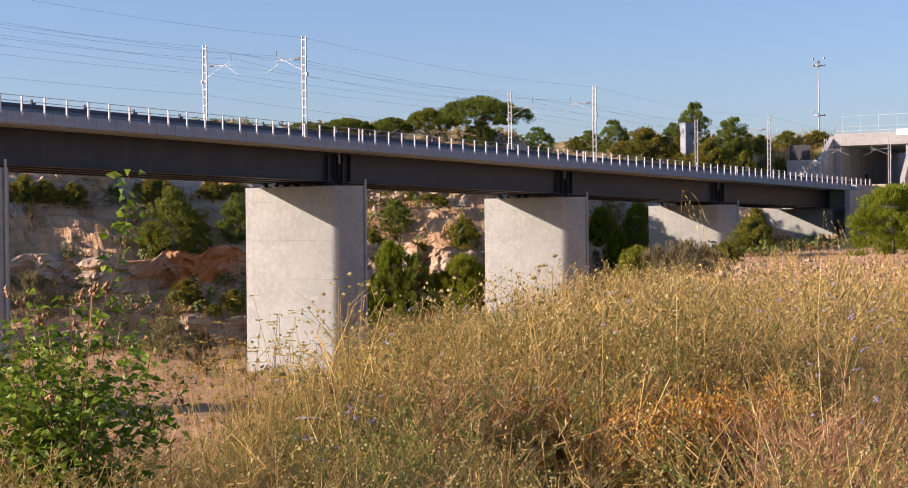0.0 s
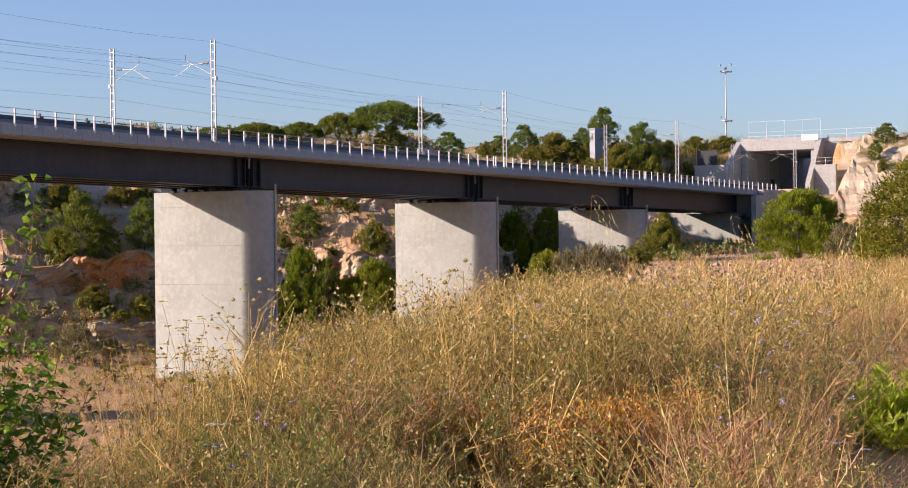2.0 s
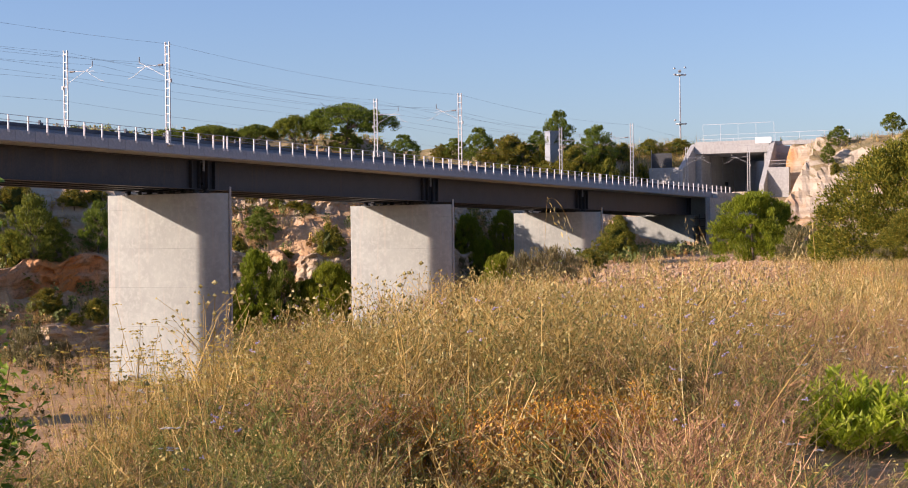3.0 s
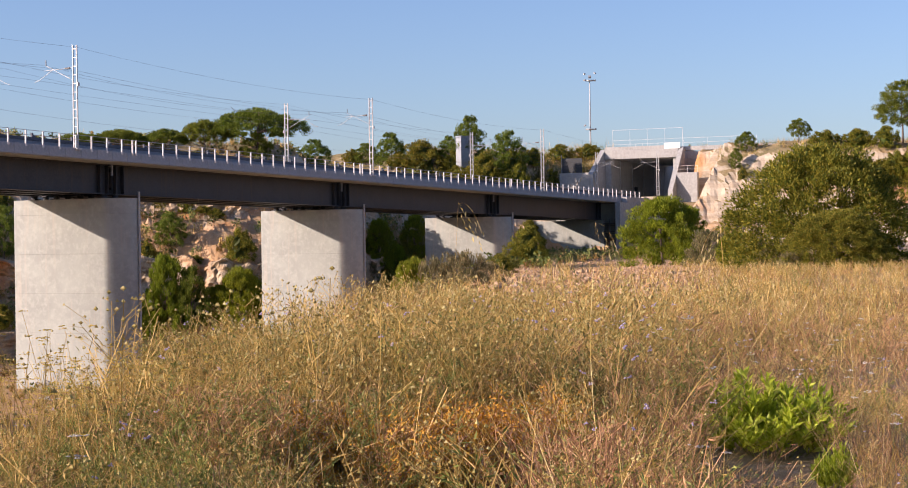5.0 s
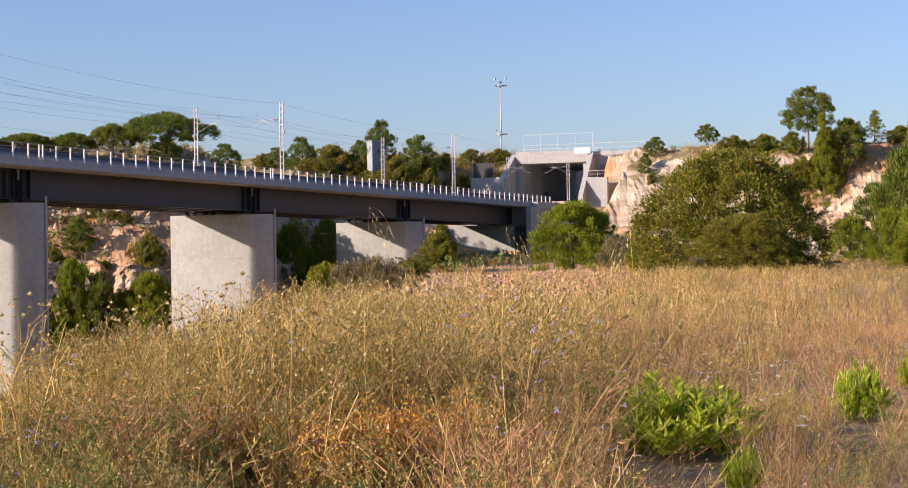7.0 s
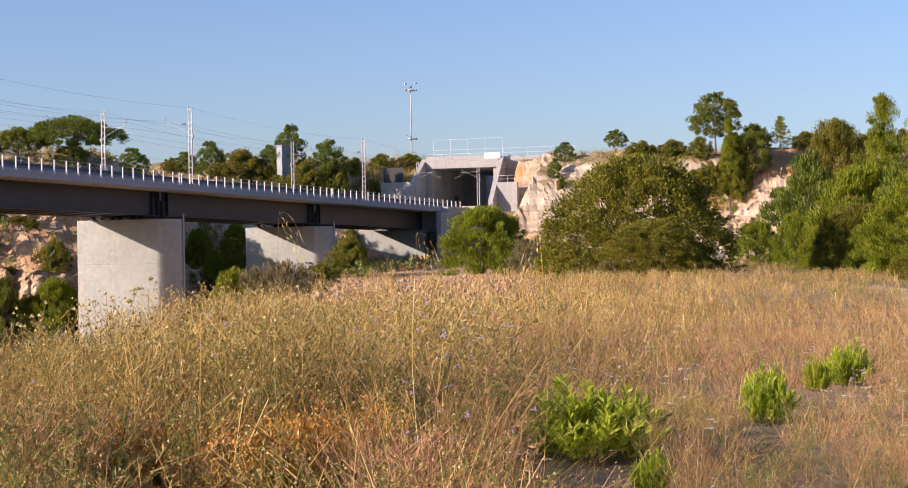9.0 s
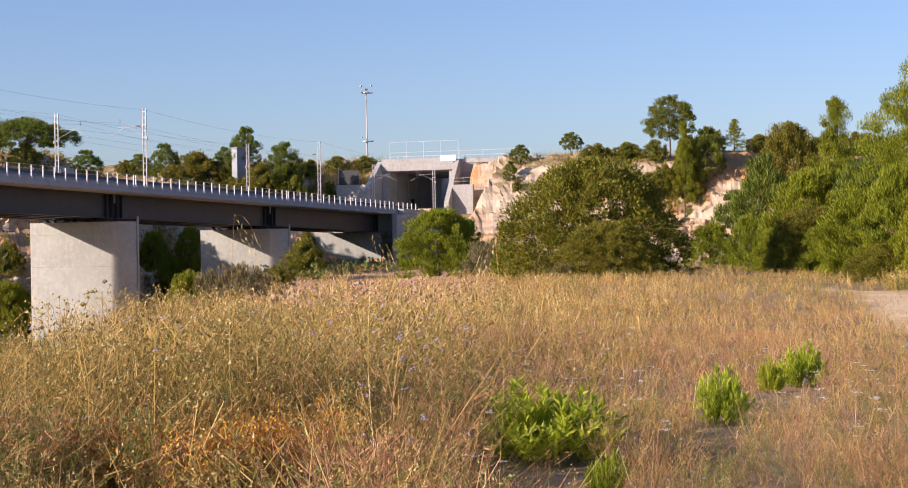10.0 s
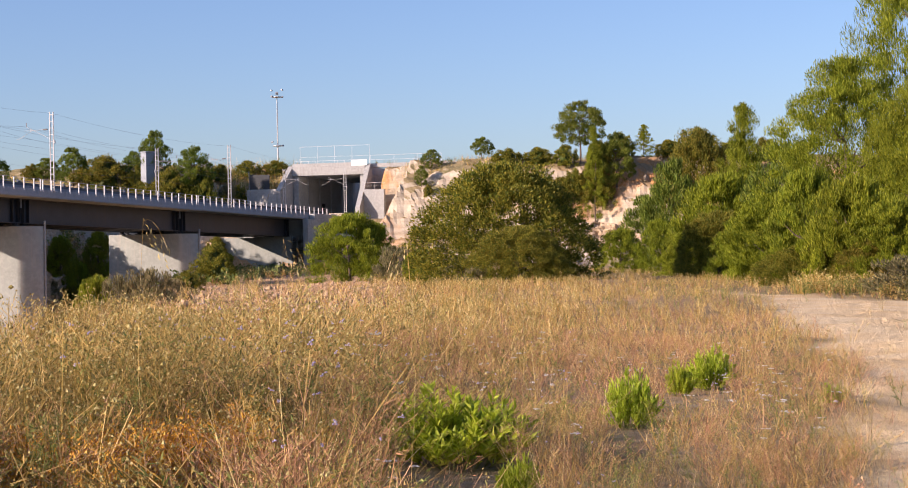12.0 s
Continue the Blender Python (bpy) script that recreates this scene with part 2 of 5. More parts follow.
# ---- building helpers ----
def mesh_from(name, verts, faces, material, smooth_shade=False):
    """A mesh from arrays whose faces all have the same number of corners."""
    me = bpy.data.meshes.new(name)
    verts, faces = np.asarray(verts, np.float32), np.asarray(faces, np.int32)
    k = faces.shape[1]
    me.vertices.add(len(verts))
    me.vertices.foreach_set("co", verts.ravel())
    me.loops.add(faces.size)
    me.loops.foreach_set("vertex_index", faces.ravel())
    me.polygons.add(len(faces))
    me.polygons.foreach_set("loop_start", np.arange(0, faces.size, k, dtype=np.int32))
    me.polygons.foreach_set("use_smooth", np.full(len(faces), smooth_shade))
    me.update(calc_edges=True)
    if material:
        me.materials.append(material)
    return me


def part(name, bm, material, parent, label=""):
    """Links a bmesh (or a mesh) as one mesh object under a thing or a part."""
    if isinstance(bm, bmesh.types.BMesh):
        me = bpy.data.meshes.new(name)
        bm.to_mesh(me)
        bm.free()
        me.materials.append(material)
    else:
        me = bm
    ob = new(name, me)
    ob.parent = parent
    if label:
        tagged(ob, label=label)
    return ob


def thing(name, m, label, category, group="", kind=""):
    ob = new(name)
    ob.empty_display_size = 0.2
    ob.matrix_world = m
    return tagged(ob, label, category, group, kind)


def box(bm, x0, y0, z0, x1, y1, z1, bevel=0.0):
    vs = [bm.verts.new((x, y, z)) for x in (x0, x1) for y in (y0, y1) for z in (z0, z1)]
    fs = [bm.faces.new([vs[i] for i in q]) for q in ((0, 1, 3, 2), (4, 6, 7, 5), (0, 4, 5, 1), (2, 3, 7, 6), (0, 2, 6, 4), (1, 5, 7, 3))]
    if bevel:
        bmesh.ops.bevel(bm, geom=list({e for f in fs for e in f.edges}), offset=bevel, segments=1, affect="EDGES")
    return bm


def boxed(*dims, bevel=0.0):
    return box(bmesh.new(), *dims, bevel=bevel)


def rod(bm, a, b, ra, rb=None, sides=6):
    a, b = Vector(a), Vector(b)
    m = Matrix.Translation((a + b) / 2) @ (b - a).to_track_quat("Z", "Y").to_matrix().to_4x4()
    bmesh.ops.create_cone(bm, cap_ends=True, segments=sides, radius1=ra, radius2=ra if rb is None else rb, depth=(b - a).length, matrix=m)
    return bm


def prism(bm, outline, z0, z1, inset=0.0):
    """An upright prism over a plan outline (counter-clockwise), with a small chamfer of the top and bottom edges."""
    n = len(outline)
    c = sum((Vector(p) for p in outline), Vector((0, 0))) / n
    rings = []
    for z, k in ((z0, 1), (z0 + inset, 0), (z1 - inset, 0), (z1, 1)) if inset else ((z0, 0), (z1, 0)):
        rings.append([bm.verts.new((*(Vector(p) + (c - Vector(p)).normalized() * inset * k), z)) for p in outline])
    for a, b in zip(rings, rings[1:]):
        for i in range(n):
            bm.faces.new((a[i], a[(i + 1) % n], b[(i + 1) % n], b[i]))
    for f in bm.faces:
        f.smooth = True
    bm.faces.new(rings[-1])
    bm.faces.new(rings[0][::-1])
    for ring in rings:
        for i in range(n):
            bm.edges.get((ring[i - 1], ring[i])).smooth = False
    return bm


BRIDGE = Matrix(((BD[0], BN[0], 0, B0[0]), (BD[1], BN[1], 0, B0[1]), (0, 0, 1, 0), (0, 0, 0, 1)))
SLOPED = BRIDGE @ Matrix.Rotation(-math.atan(GRADE), 4, "Y")


def upright(s, b):
    """A plumb thing that stands on the sloping deck."""
    return BRIDGE @ Matrix.Translation((s, b, GRADE * s))


# ---- the land: one sheet out to the horizon ----
def land_material():
    m = bpy.data.materials.new("land")
    m.use_nodes = True
    nt = m.node_tree
    p = nt.nodes["Principled BSDF"]
    geo = nt.nodes.new("ShaderNodeNewGeometry")
    sep = nt.nodes.new("ShaderNodeSeparateXYZ")
    nt.links.new(geo.outputs["True Normal"], sep.inputs[0])
    n_big, n_mid, n_fine = noise_tex(nt, 0.06, 5), noise_tex(nt, 0.45, 7, 0.65), noise_tex(nt, 4.0, 8, 0.7)
    strata = noise_tex(nt, 1.0, 6, 0.6, (0.08, 0.08, 1.3))
    earth = mix_rgb(nt, ramp(nt, n_mid, 0.38, 0.65), (0.40, 0.26, 0.14), (0.30, 0.21, 0.115))
    grass = mix_rgb(nt, ramp(nt, n_mid, 0.42, 0.62), (0.26, 0.20, 0.10), (0.15, 0.135, 0.06))
    soil = mix_rgb(nt, ramp(nt, n_big, 0.42, 0.58), grass, earth)
    soil = mix_rgb(nt, ramp(nt, n_fine, 0.5, 0.8), soil, (0.44, 0.36, 0.25))
    rock = mix_rgb(nt, ramp(nt, strata, 0.4, 0.62), (0.46, 0.39, 0.30), (0.33, 0.265, 0.19))
    rock = mix_rgb(nt, ramp(nt, n_big, 0.54, 0.63), rock, (0.50, 0.24, 0.09))
    rock = mix_rgb(nt, ramp(nt, n_fine, 0.52, 0.8), rock, (0.54, 0.47, 0.37))
    steep = nt.nodes.new("ShaderNodeMath")
    steep.operation = "MULTIPLY_ADD"
    nt.links.new(n_mid, steep.inputs[0])
    steep.inputs[1].default_value = 0.5
    nt.links.new(sep.outputs[2], steep.inputs[2])
    c = mix_rgb(nt, ramp(nt, steep.outputs[0], 1.06, 0.94), soil, rock)
    bare = nt.nodes.new("ShaderNodeAttribute")
    bare.attribute_name = "bare"
    dirt = mix_rgb(nt, ramp(nt, n_mid, 0.4, 0.65), (0.66, 0.47, 0.25), (0.74, 0.59, 0.37))
    dirt = mix_rgb(nt, ramp(nt, n_fine, 0.55, 0.85), dirt, (0.44, 0.30, 0.18))
    c = mix_rgb(nt, bare.outputs["Fac"], c, dirt)
    bank = nt.nodes.new("ShaderNodeAttribute")
    bank.attribute_name = "bank"
    stony = mix_rgb(nt, ramp(nt, n_mid, 0.4, 0.6), (0.50, 0.30, 0.15), (0.40, 0.25, 0.13))
    stony = mix_rgb(nt, ramp(nt, n_fine, 0.5, 0.7), stony, (0.56, 0.42, 0.28))
    c = mix_rgb(nt, bank.outputs["Fac"], c, stony)
    nt.links.new(c, p.inputs["Base Color"])
    p.inputs["Roughness"].default_value, p.inputs["Specular IOR Level"].default_value = 0.95, 0.15
    bp = nt.nodes.new("ShaderNodeBump")
    bp.inputs["Strength"].default_value, bp.inputs["Distance"].default_value = 0.8, 0.18
    nt.links.new(noise_tex(nt, 1.6, 10, 0.7), bp.inputs["Height"])
    nt.links.new(bp.outputs[0], p.inputs["Normal"])
    return m


def build_ground():
    az = np.radians(np.concatenate([np.arange(-180, -26, 6.0), np.arange(-26, -18, 1.0), np.arange(-18, 40, 0.125), np.arange(40, 50, 1.0), np.arange(50, 180, 6.0), [180.0]]))
    rad = np.concatenate([[0.0, 1.5, 3.0], np.geomspace(4, 90, 110), np.linspace(91, 164, 60), np.arange(165, 285, 0.75), np.linspace(286, 330, 24), np.geomspace(340, 4500, 24)])
    A, Rr = np.meshgrid(az, rad)
    x, y = Rr * np.sin(A), Rr * np.cos(A)
    z = ground_z(x, y)
    steep = smooth(np.abs(np.gradient(z, axis=0)) / np.maximum(np.gradient(Rr, axis=0), 0.1), 0.35, 0.9)
    rough_rock = fbm(x / 1.5, y / 1.5, 31) * 0.9 + fbm(x / 4.1, y / 4.1, 33) * 0.7
    z = z + steep * rough_rock * smooth(Rr, 90, 120)
    verts = np.stack([x, y, z], -1).reshape(-1, 3)
    n = len(az)
    i = np.arange(len(rad) - 1)[:, None] * n + np.arange(n - 1)[None]
    faces = np.stack([i, i + n, i + n + 1, i + 1], -1).reshape(-1, 4)[:, ::-1]
    me = mesh_from("ground", verts, faces, land_material(), False)
    at = me.attributes.new("bare", "FLOAT", "POINT")
    at.data.foreach_set("value", road_mask(x, y).ravel().astype(np.float32))
    at = me.attributes.new("bank", "FLOAT", "POINT")
    low = 1 - smooth(z, 3.0, 5.0)
    at.data.foreach_set("value", (bank_mask(x, y) * 0.9 * low).ravel().astype(np.float32))
    tagged(new("ground", me), "dry sloping land with bare earth, pale limestone ledges and a sandy track", "ground", kind="structure")


build_ground()

# ---- bedded rock faces along the ledges ----
def cliff_material():
    m = bpy.data.materials.new("bedded_rock")
    m.use_nodes = True
    nt = m.node_tree
    p = nt.nodes["Principled BSDF"]
    beds = noise_tex(nt, 1.0, 7, 0.65, (0.12, 0.12, 1.8))
    n_big, n_mid, n_fine = noise_tex(nt, 0.055, 4), noise_tex(nt, 0.6, 7, 0.7), noise_tex(nt, 3.5, 8, 0.7)
    c = mix_rgb(nt, ramp(nt, beds, 0.38, 0.62), (0.54, 0.42, 0.29), (0.38, 0.28, 0.18))
    c = mix_rgb(nt, ramp(nt, n_mid, 0.5, 0.7), c, (0.60, 0.50, 0.38))
    c = mix_rgb(nt, ramp(nt, n_big, 0.53, 0.63), c, (0.54, 0.22, 0.07))
    c = mix_rgb(nt, ramp(nt, n_fine, 0.52, 0.7), c, (0.20, 0.14, 0.085))
    nt.links.new(c, p.inputs["Base Color"])
    p.inputs["Roughness"].default_value, p.inputs["Specular IOR Level"].default_value = 0.95, 0.15
    bp = nt.nodes.new("ShaderNodeBump")
    bp.inputs["Strength"].default_value, bp.inputs["Distance"].default_value = 0.9, 0.2
    nt.links.new(noise_tex(nt, 2.6, 10, 0.75), bp.inputs["Height"])
    nt.links.new(bp.outputs[0], p.inputs["Normal"])
    return m


BEDROCK = cliff_material()


def build_rock_face(seed, us, start, way, z0, z1, gaps):
    """A rough rock face that follows the slope's contour at mid height; it steps back bed by bed and breaks off in places.
    start(u): plan points before the slope; way: plan direction into the slope."""
    rng = np.random.default_rng(seed)
    px, py = start(us)
    reach = np.arange(0, 90, 0.3)
    gx, gy = px[:, None] + way[0] * reach, py[:, None] + way[1] * reach
    hit = np.argmax(ground_z(gx, gy) > (z0 * 0.55 + z1 * 0.45), axis=1)
    d = reach[hit]
    k = np.ones(9) / 9
    d = np.convolve(np.pad(d, 4, mode="edge"), k, "valid")
    rows = np.concatenate([np.linspace(z0 - 0.8, z1, 22), [z1 + 0.1, z1 + 0.15]])
    back = np.concatenate([np.zeros(22), [1.5, 4.5]])
    U, Z = np.meshgrid(us, rows)
    height = fbm(us / 7.0, us * 0 + seed, 60 + seed) * (z1 - z0) * 0.5
    Zs = Z + height[None] * np.clip((Z - z0) / (z1 - z0), 0, 1) + 0.25 * fbm(U / 1.4, Z / 1.0, 71 + seed)
    bed = np.floor(Z / 0.55 + 0.8 * fbm(U / 6.0, U * 0, 63))
    out = 0.8 * (lattice(bed, np.floor(U / 2.3 + bed * 0.37), seed) - 0.5) + 1.1 * fbm(U / 3.2, Z / 2.6, 65 + seed) + 0.6 * fbm(U / 0.9, Z / 0.6, 69 + seed) + 0.55 * (lattice(np.floor(U / 0.85 + bed * 0.5), np.floor(Z / 0.42), seed + 3) - 0.5)
    lean = 0.32 * (Z - z0)
    fade = smooth(fbm(us / 11.0, us * 0 + 3.3 * seed, 80), -0.12 - gaps, 0.02 - gaps)
    D = d[None] - 1.0 - out + lean * 0.5 + back[:, None] + (1 - fade[None]) * 4.0
    X, Y = px[None] + way[0] * D, py[None] + way[1] * D
    n = len(us)
    V = np.stack([X, Y, Zs - (1 - fade[None]) * 3.0], -1).reshape(-1, 3)
    i = np.arange(len(rows) - 1)[:, None] * n + np.arange(n - 1)[None]
    F = np.stack([i, i + 1, i + n + 1, i + n], -1).reshape(-1, 4)
    tagged(new("rock_face", mesh_from("rock_face", V, F, BEDROCK)), "bedded pale and orange limestone rock face on the slope", "rock face", "rock faces", "structure")


def build_rock_faces():
    us = np.arange(-62, 24, 0.3)
    build_rock_face(1, us, lambda u: (u, np.interp(u, FOOT_X, FOOT_Y) - 14), (0, 1), -11.2, -7.6, 0.05)
    build_rock_face(2, us, lambda u: (u, np.interp(u, FOOT_X, FOOT_Y) - 12), (0, 1), -6.0, -0.2, 0.12)
    build_rock_face(3, us, lambda u: (u, np.interp(u, FOOT_X, FOOT_Y) - 6), (0, 1), 4.4, 8.2, 0.0)
    bs = np.arange(-75, -9.3, 0.3)
    at = lambda u: (B0[0] + 105 * BD[0] + u * BN[0], B0[1] + 105 * BD[1] + u * BN[1])
    build_rock_face(4, bs, at, tuple(BD), 1.2, 5.6, 0.1)
    build_rock_face(5, bs, at, tuple(BD), 8.0, 13.2, 0.0)


build_rock_faces()

# ---- the railway bridge ----
SPAN, JOINTS = 39.8, [-73.6, -33.8, 6.0, 45.7, 85.5, 125.5]
WIDE = 11.0


def shared(name, bm, material):
    """A mesh for alike pieces."""
    me = bpy.data.meshes.new(name)
    bm.to_mesh(me)
    bm.free()
    me.materials.append(material)
    return me


def build_deck():
    deck = thing("railway_bridge_deck", SLOPED, "grey concrete railway deck on dark steel plate girders", "bridge")
    # edge panels, each a casting of its own with a narrow joint
    pb = bmesh.new()
    box(pb, 0.008, 0, 8.86, 1.992, 0.30, 9.67, 0.015)
    panel = shared("edge_panel", pb, FASCIA)
    for i in range(101):
        s = -75.3 + 2.0 * i
        for y in (0.0, WIDE - 0.30):
            o = part("edge_panel", panel, None, deck)
            o.location = (s, y, 0.0)
    part("slab", boxed(-74, 0.32, 8.80, 142, WIDE - 0.32, 9.25), CONCRETE, deck, "concrete deck slab")
    part("far_kerb", boxed(-74, WIDE - 2.15, 9.26, 142, WIDE - 1.9, 10.1, bevel=0.02), FASCIA, deck)
    # ballast wall behind the walkway, with a dark capping
    part("ballast_wall", boxed(-74, 2.0, 9.26, 142, 2.22, 10.14, bevel=0.01), BALLAST_WALL, deck, "blue-grey concrete ballast wall")
    part("barrier_cap", boxed(-74, 1.94, 10.143, 142, 2.28, 10.42, bevel=0.015), BARRIER, deck, "dark blue cable trough along the wall")
    b2 = bmesh.new()
    box(b2, -0.07, -0.09, 10.42, 0.07, 0.09, 10.76, 0.01)
    box(b2, 0.0, -0.07, 10.42, 0.34, 0.07, 10.56)
    bracket = shared("cable_bracket", b2, BARRIER)
    for i in range(44):
        o = part("cable_bracket", bracket, None, deck)
        o.location = (-73.4 + 4.9 * i, 2.11, 0)
    # handrail posts standing on the outer edge: closer on both sides of a joint
    b3 = bmesh.new()
    box(b3, -0.055, -0.06, 9.52, 0.055, 0.055, 10.73, 0.008)
    box(b3, -0.09, -0.075, 9.46, 0.09, -0.004, 9.66, 0.008)
    post = shared("handrail_post", b3, POST)
    places = []
    for a, b in zip(JOINTS, JOINTS[1:]):
        places += [a - 0.1] + [a + 1.75 + 2.0 * k for k in range(20) if a + 1.75 + 2.0 * k < b - 1.4] + [b - 0.6]
    places += [125.6 + 1.75 + 2.0 * k for k in range(5)]
    for s in places:
        for y, flip in ((0.0, 1), (WIDE, -1)):
            o = part("handrail_post", post, None, deck)
            o.location = (s, y, 0)
            o.scale = (1, flip, 1)
    for y in (-0.02, WIDE + 0.02):
        for z in (10.71, 10.34):
            part("handrail", rod(bmesh.new(), (-74, y, z), (136, y, z), 0.021), GALV, deck)
    # girders span by span
    for a, b in zip(JOINTS, JOINTS[1:]):
        for y in (2.9, 5.4, 7.9, 10.3):
            bm = bmesh.new()
            box(bm, a + 0.28, y - 0.02, 6.33, b - 0.28, y + 0.02, 8.72)
            box(bm, a + 0.28, y - 0.42, 6.25, b - 0.28, y + 0.42, 6.33, 0.01)
            box(bm, a + 0.28, y - 0.35, 8.725, b - 0.28, y + 0.35, 8.79)
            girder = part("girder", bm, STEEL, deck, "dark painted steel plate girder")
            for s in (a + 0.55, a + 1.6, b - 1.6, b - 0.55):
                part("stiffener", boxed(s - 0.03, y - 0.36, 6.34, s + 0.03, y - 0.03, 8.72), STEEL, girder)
        for k in range(0, 9):
            s = min(max(a + (b - a) * k / 8, a + 0.9), b - 0.9)
            bm = bmesh.new()
            box(bm, s - 0.06, 2.93, 6.7, s + 0.06, 10.27, 6.9)
            box(bm, s - 0.06, 2.93, 8.2, s + 0.06, 10.27, 8.4)
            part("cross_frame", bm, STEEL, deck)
        # lower bracing between the bottom flanges
        for k in range(8):
            s0, s1 = a + 0.5 + (b - a - 1) * k / 8, a + 0.5 + (b - a - 1) * (k + 1) / 8
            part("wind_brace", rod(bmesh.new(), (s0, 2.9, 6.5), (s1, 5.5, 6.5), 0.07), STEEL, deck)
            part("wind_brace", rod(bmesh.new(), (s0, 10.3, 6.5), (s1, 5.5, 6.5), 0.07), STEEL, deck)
    for s in JOINTS[1:5]:
        part("drain_pipe", rod(bmesh.new(), (s, 2.6, 7.85), (s, 2.6, 8.78), 0.10, None, 10), FASCIA, deck, "grey drain outlet at the girder joint")


build_deck()


def pier_outline(grow=0.0):
    """A wall-like pier: flat broad faces and rounded ends."""
    b0, b1, t = 0.0, 11.85, 2.1 + grow
    pts = [(side * t * f, b0 + d) for side, row in ((-1, ((1, 2.05), (0.985, 1.8), (0.93, 1.58), (0.7, 1.05), (0.45, 0.55), (0.24, 0.3))), (1, ((0, 0.2), (0.24, 0.3), (0.45, 0.55), (0.7, 1.05), (0.93, 1.58), (0.985, 1.8), (1, 2.05)))) for f, d in row]
    for k in range(15):
        a = math.pi * k / 14
        pts.append((t * math.cos(a), b1 - 0.5 + 0.5 * math.sin(a) + grow * math.sin(a)))
    return pts


def build_piers():
    for s in JOINTS[1:5]:
        z_top = 5.90 + GRADE * s
        pier = thing("bridge_pier", BRIDGE @ Matrix.Translation((s + 0.1, 0, 0)), "pale smooth concrete bridge pier with rounded ends, cast in lifts", "bridge pier", "bridge piers")
        low = min(gz(*br(s, b)[:2]) for b in (0, 5, 10)) - 1.5
        z, k = z_top, 0
        while z > low:
            h = 1.3 if k == 0 else 3.35
            part("concrete_lift", prism(bmesh.new(), pier_outline(), max(z - h, low), z - 0.008, 0.006), CONCRETE, pier)
            z -= h
            k += 1
        for y in (2.9, 5.4, 7.9, 10.3):
            for ds in (-0.75, 0.75):
                bm = boxed(ds - 0.4, y - 0.4, z_top, ds + 0.4, y + 0.4, z_top + 0.1, bevel=0.02)
                rod(bm, (ds, y, z_top + 0.1), (ds, y, 6.24 + GRADE * (s + ds)), 0.26, None, 12)
                part("bearing", bm, DARK_NET, pier, "dark bridge bearing on a low plinth")
        part("drain_pipe", rod(bmesh.new(), (0.42, 0.14, low + 1), (0.42, 0.14, z_top + 0.55), 0.10, None, 10), PORTAL_CONCRETE, pier, "grey drain pipe down the pier's end")


build_piers()


def build_abutment():
    ab = thing("bridge_abutment", BRIDGE, "pale concrete abutment with a side retaining wall", "abutment")
    part("front_wall", boxed(124.9, 1.9, -3, 127.8, 14.2, 4.75, bevel=0.03), CONCRETE, ab)
    part("back_wall", boxed(126.6, -0.05, -3, 129.5, 11.3, 7.3, bevel=0.03), CONCRETE, ab)
    part("side_wall", boxed(124.0, -0.9, -3, 135.5, -0.1, 7.34, bevel=0.03), PORTAL_CONCRETE, ab)
    part("side_wall_top", boxed(127.2, -0.9, 7.343, 135.5, -0.1, 8.2, bevel=0.03), PORTAL_CONCRETE, ab)
    part("side_wall", boxed(127.85, 11.35, -3, 142.5, 12.0, 8.3, bevel=0.03), PORTAL_CONCRETE, ab)
    for k in range(4):
        part("landing", boxed(124.15, -0.05, 0.6 + 1.2 * k, 126.5, 1.85, 0.68 + 1.2 * k), DARK_NET, ab)
    for y in (0.05, 0.95, 1.8):
        part("ladder_post", rod(bmesh.new(), (124.3, y, -0.5), (124.3, y, 4.9), 0.05), DARK_NET, ab)
    for k in range(3):
        part("ladder_rail", rod(bmesh.new(), (124.3, 0.05, 1.5 + 1.2 * k), (124.3, 1.8, 1.5 + 1.2 * k), 0.035), DARK_NET, ab)
    part("stone_cone", prism(bmesh.new(), [(129, -5.5), (142, -6.5), (142, -0.92), (128, -0.92)], -2, 3.6, 0.8), ROCK, ab, "grey rubble slope paving")


build_abutment()


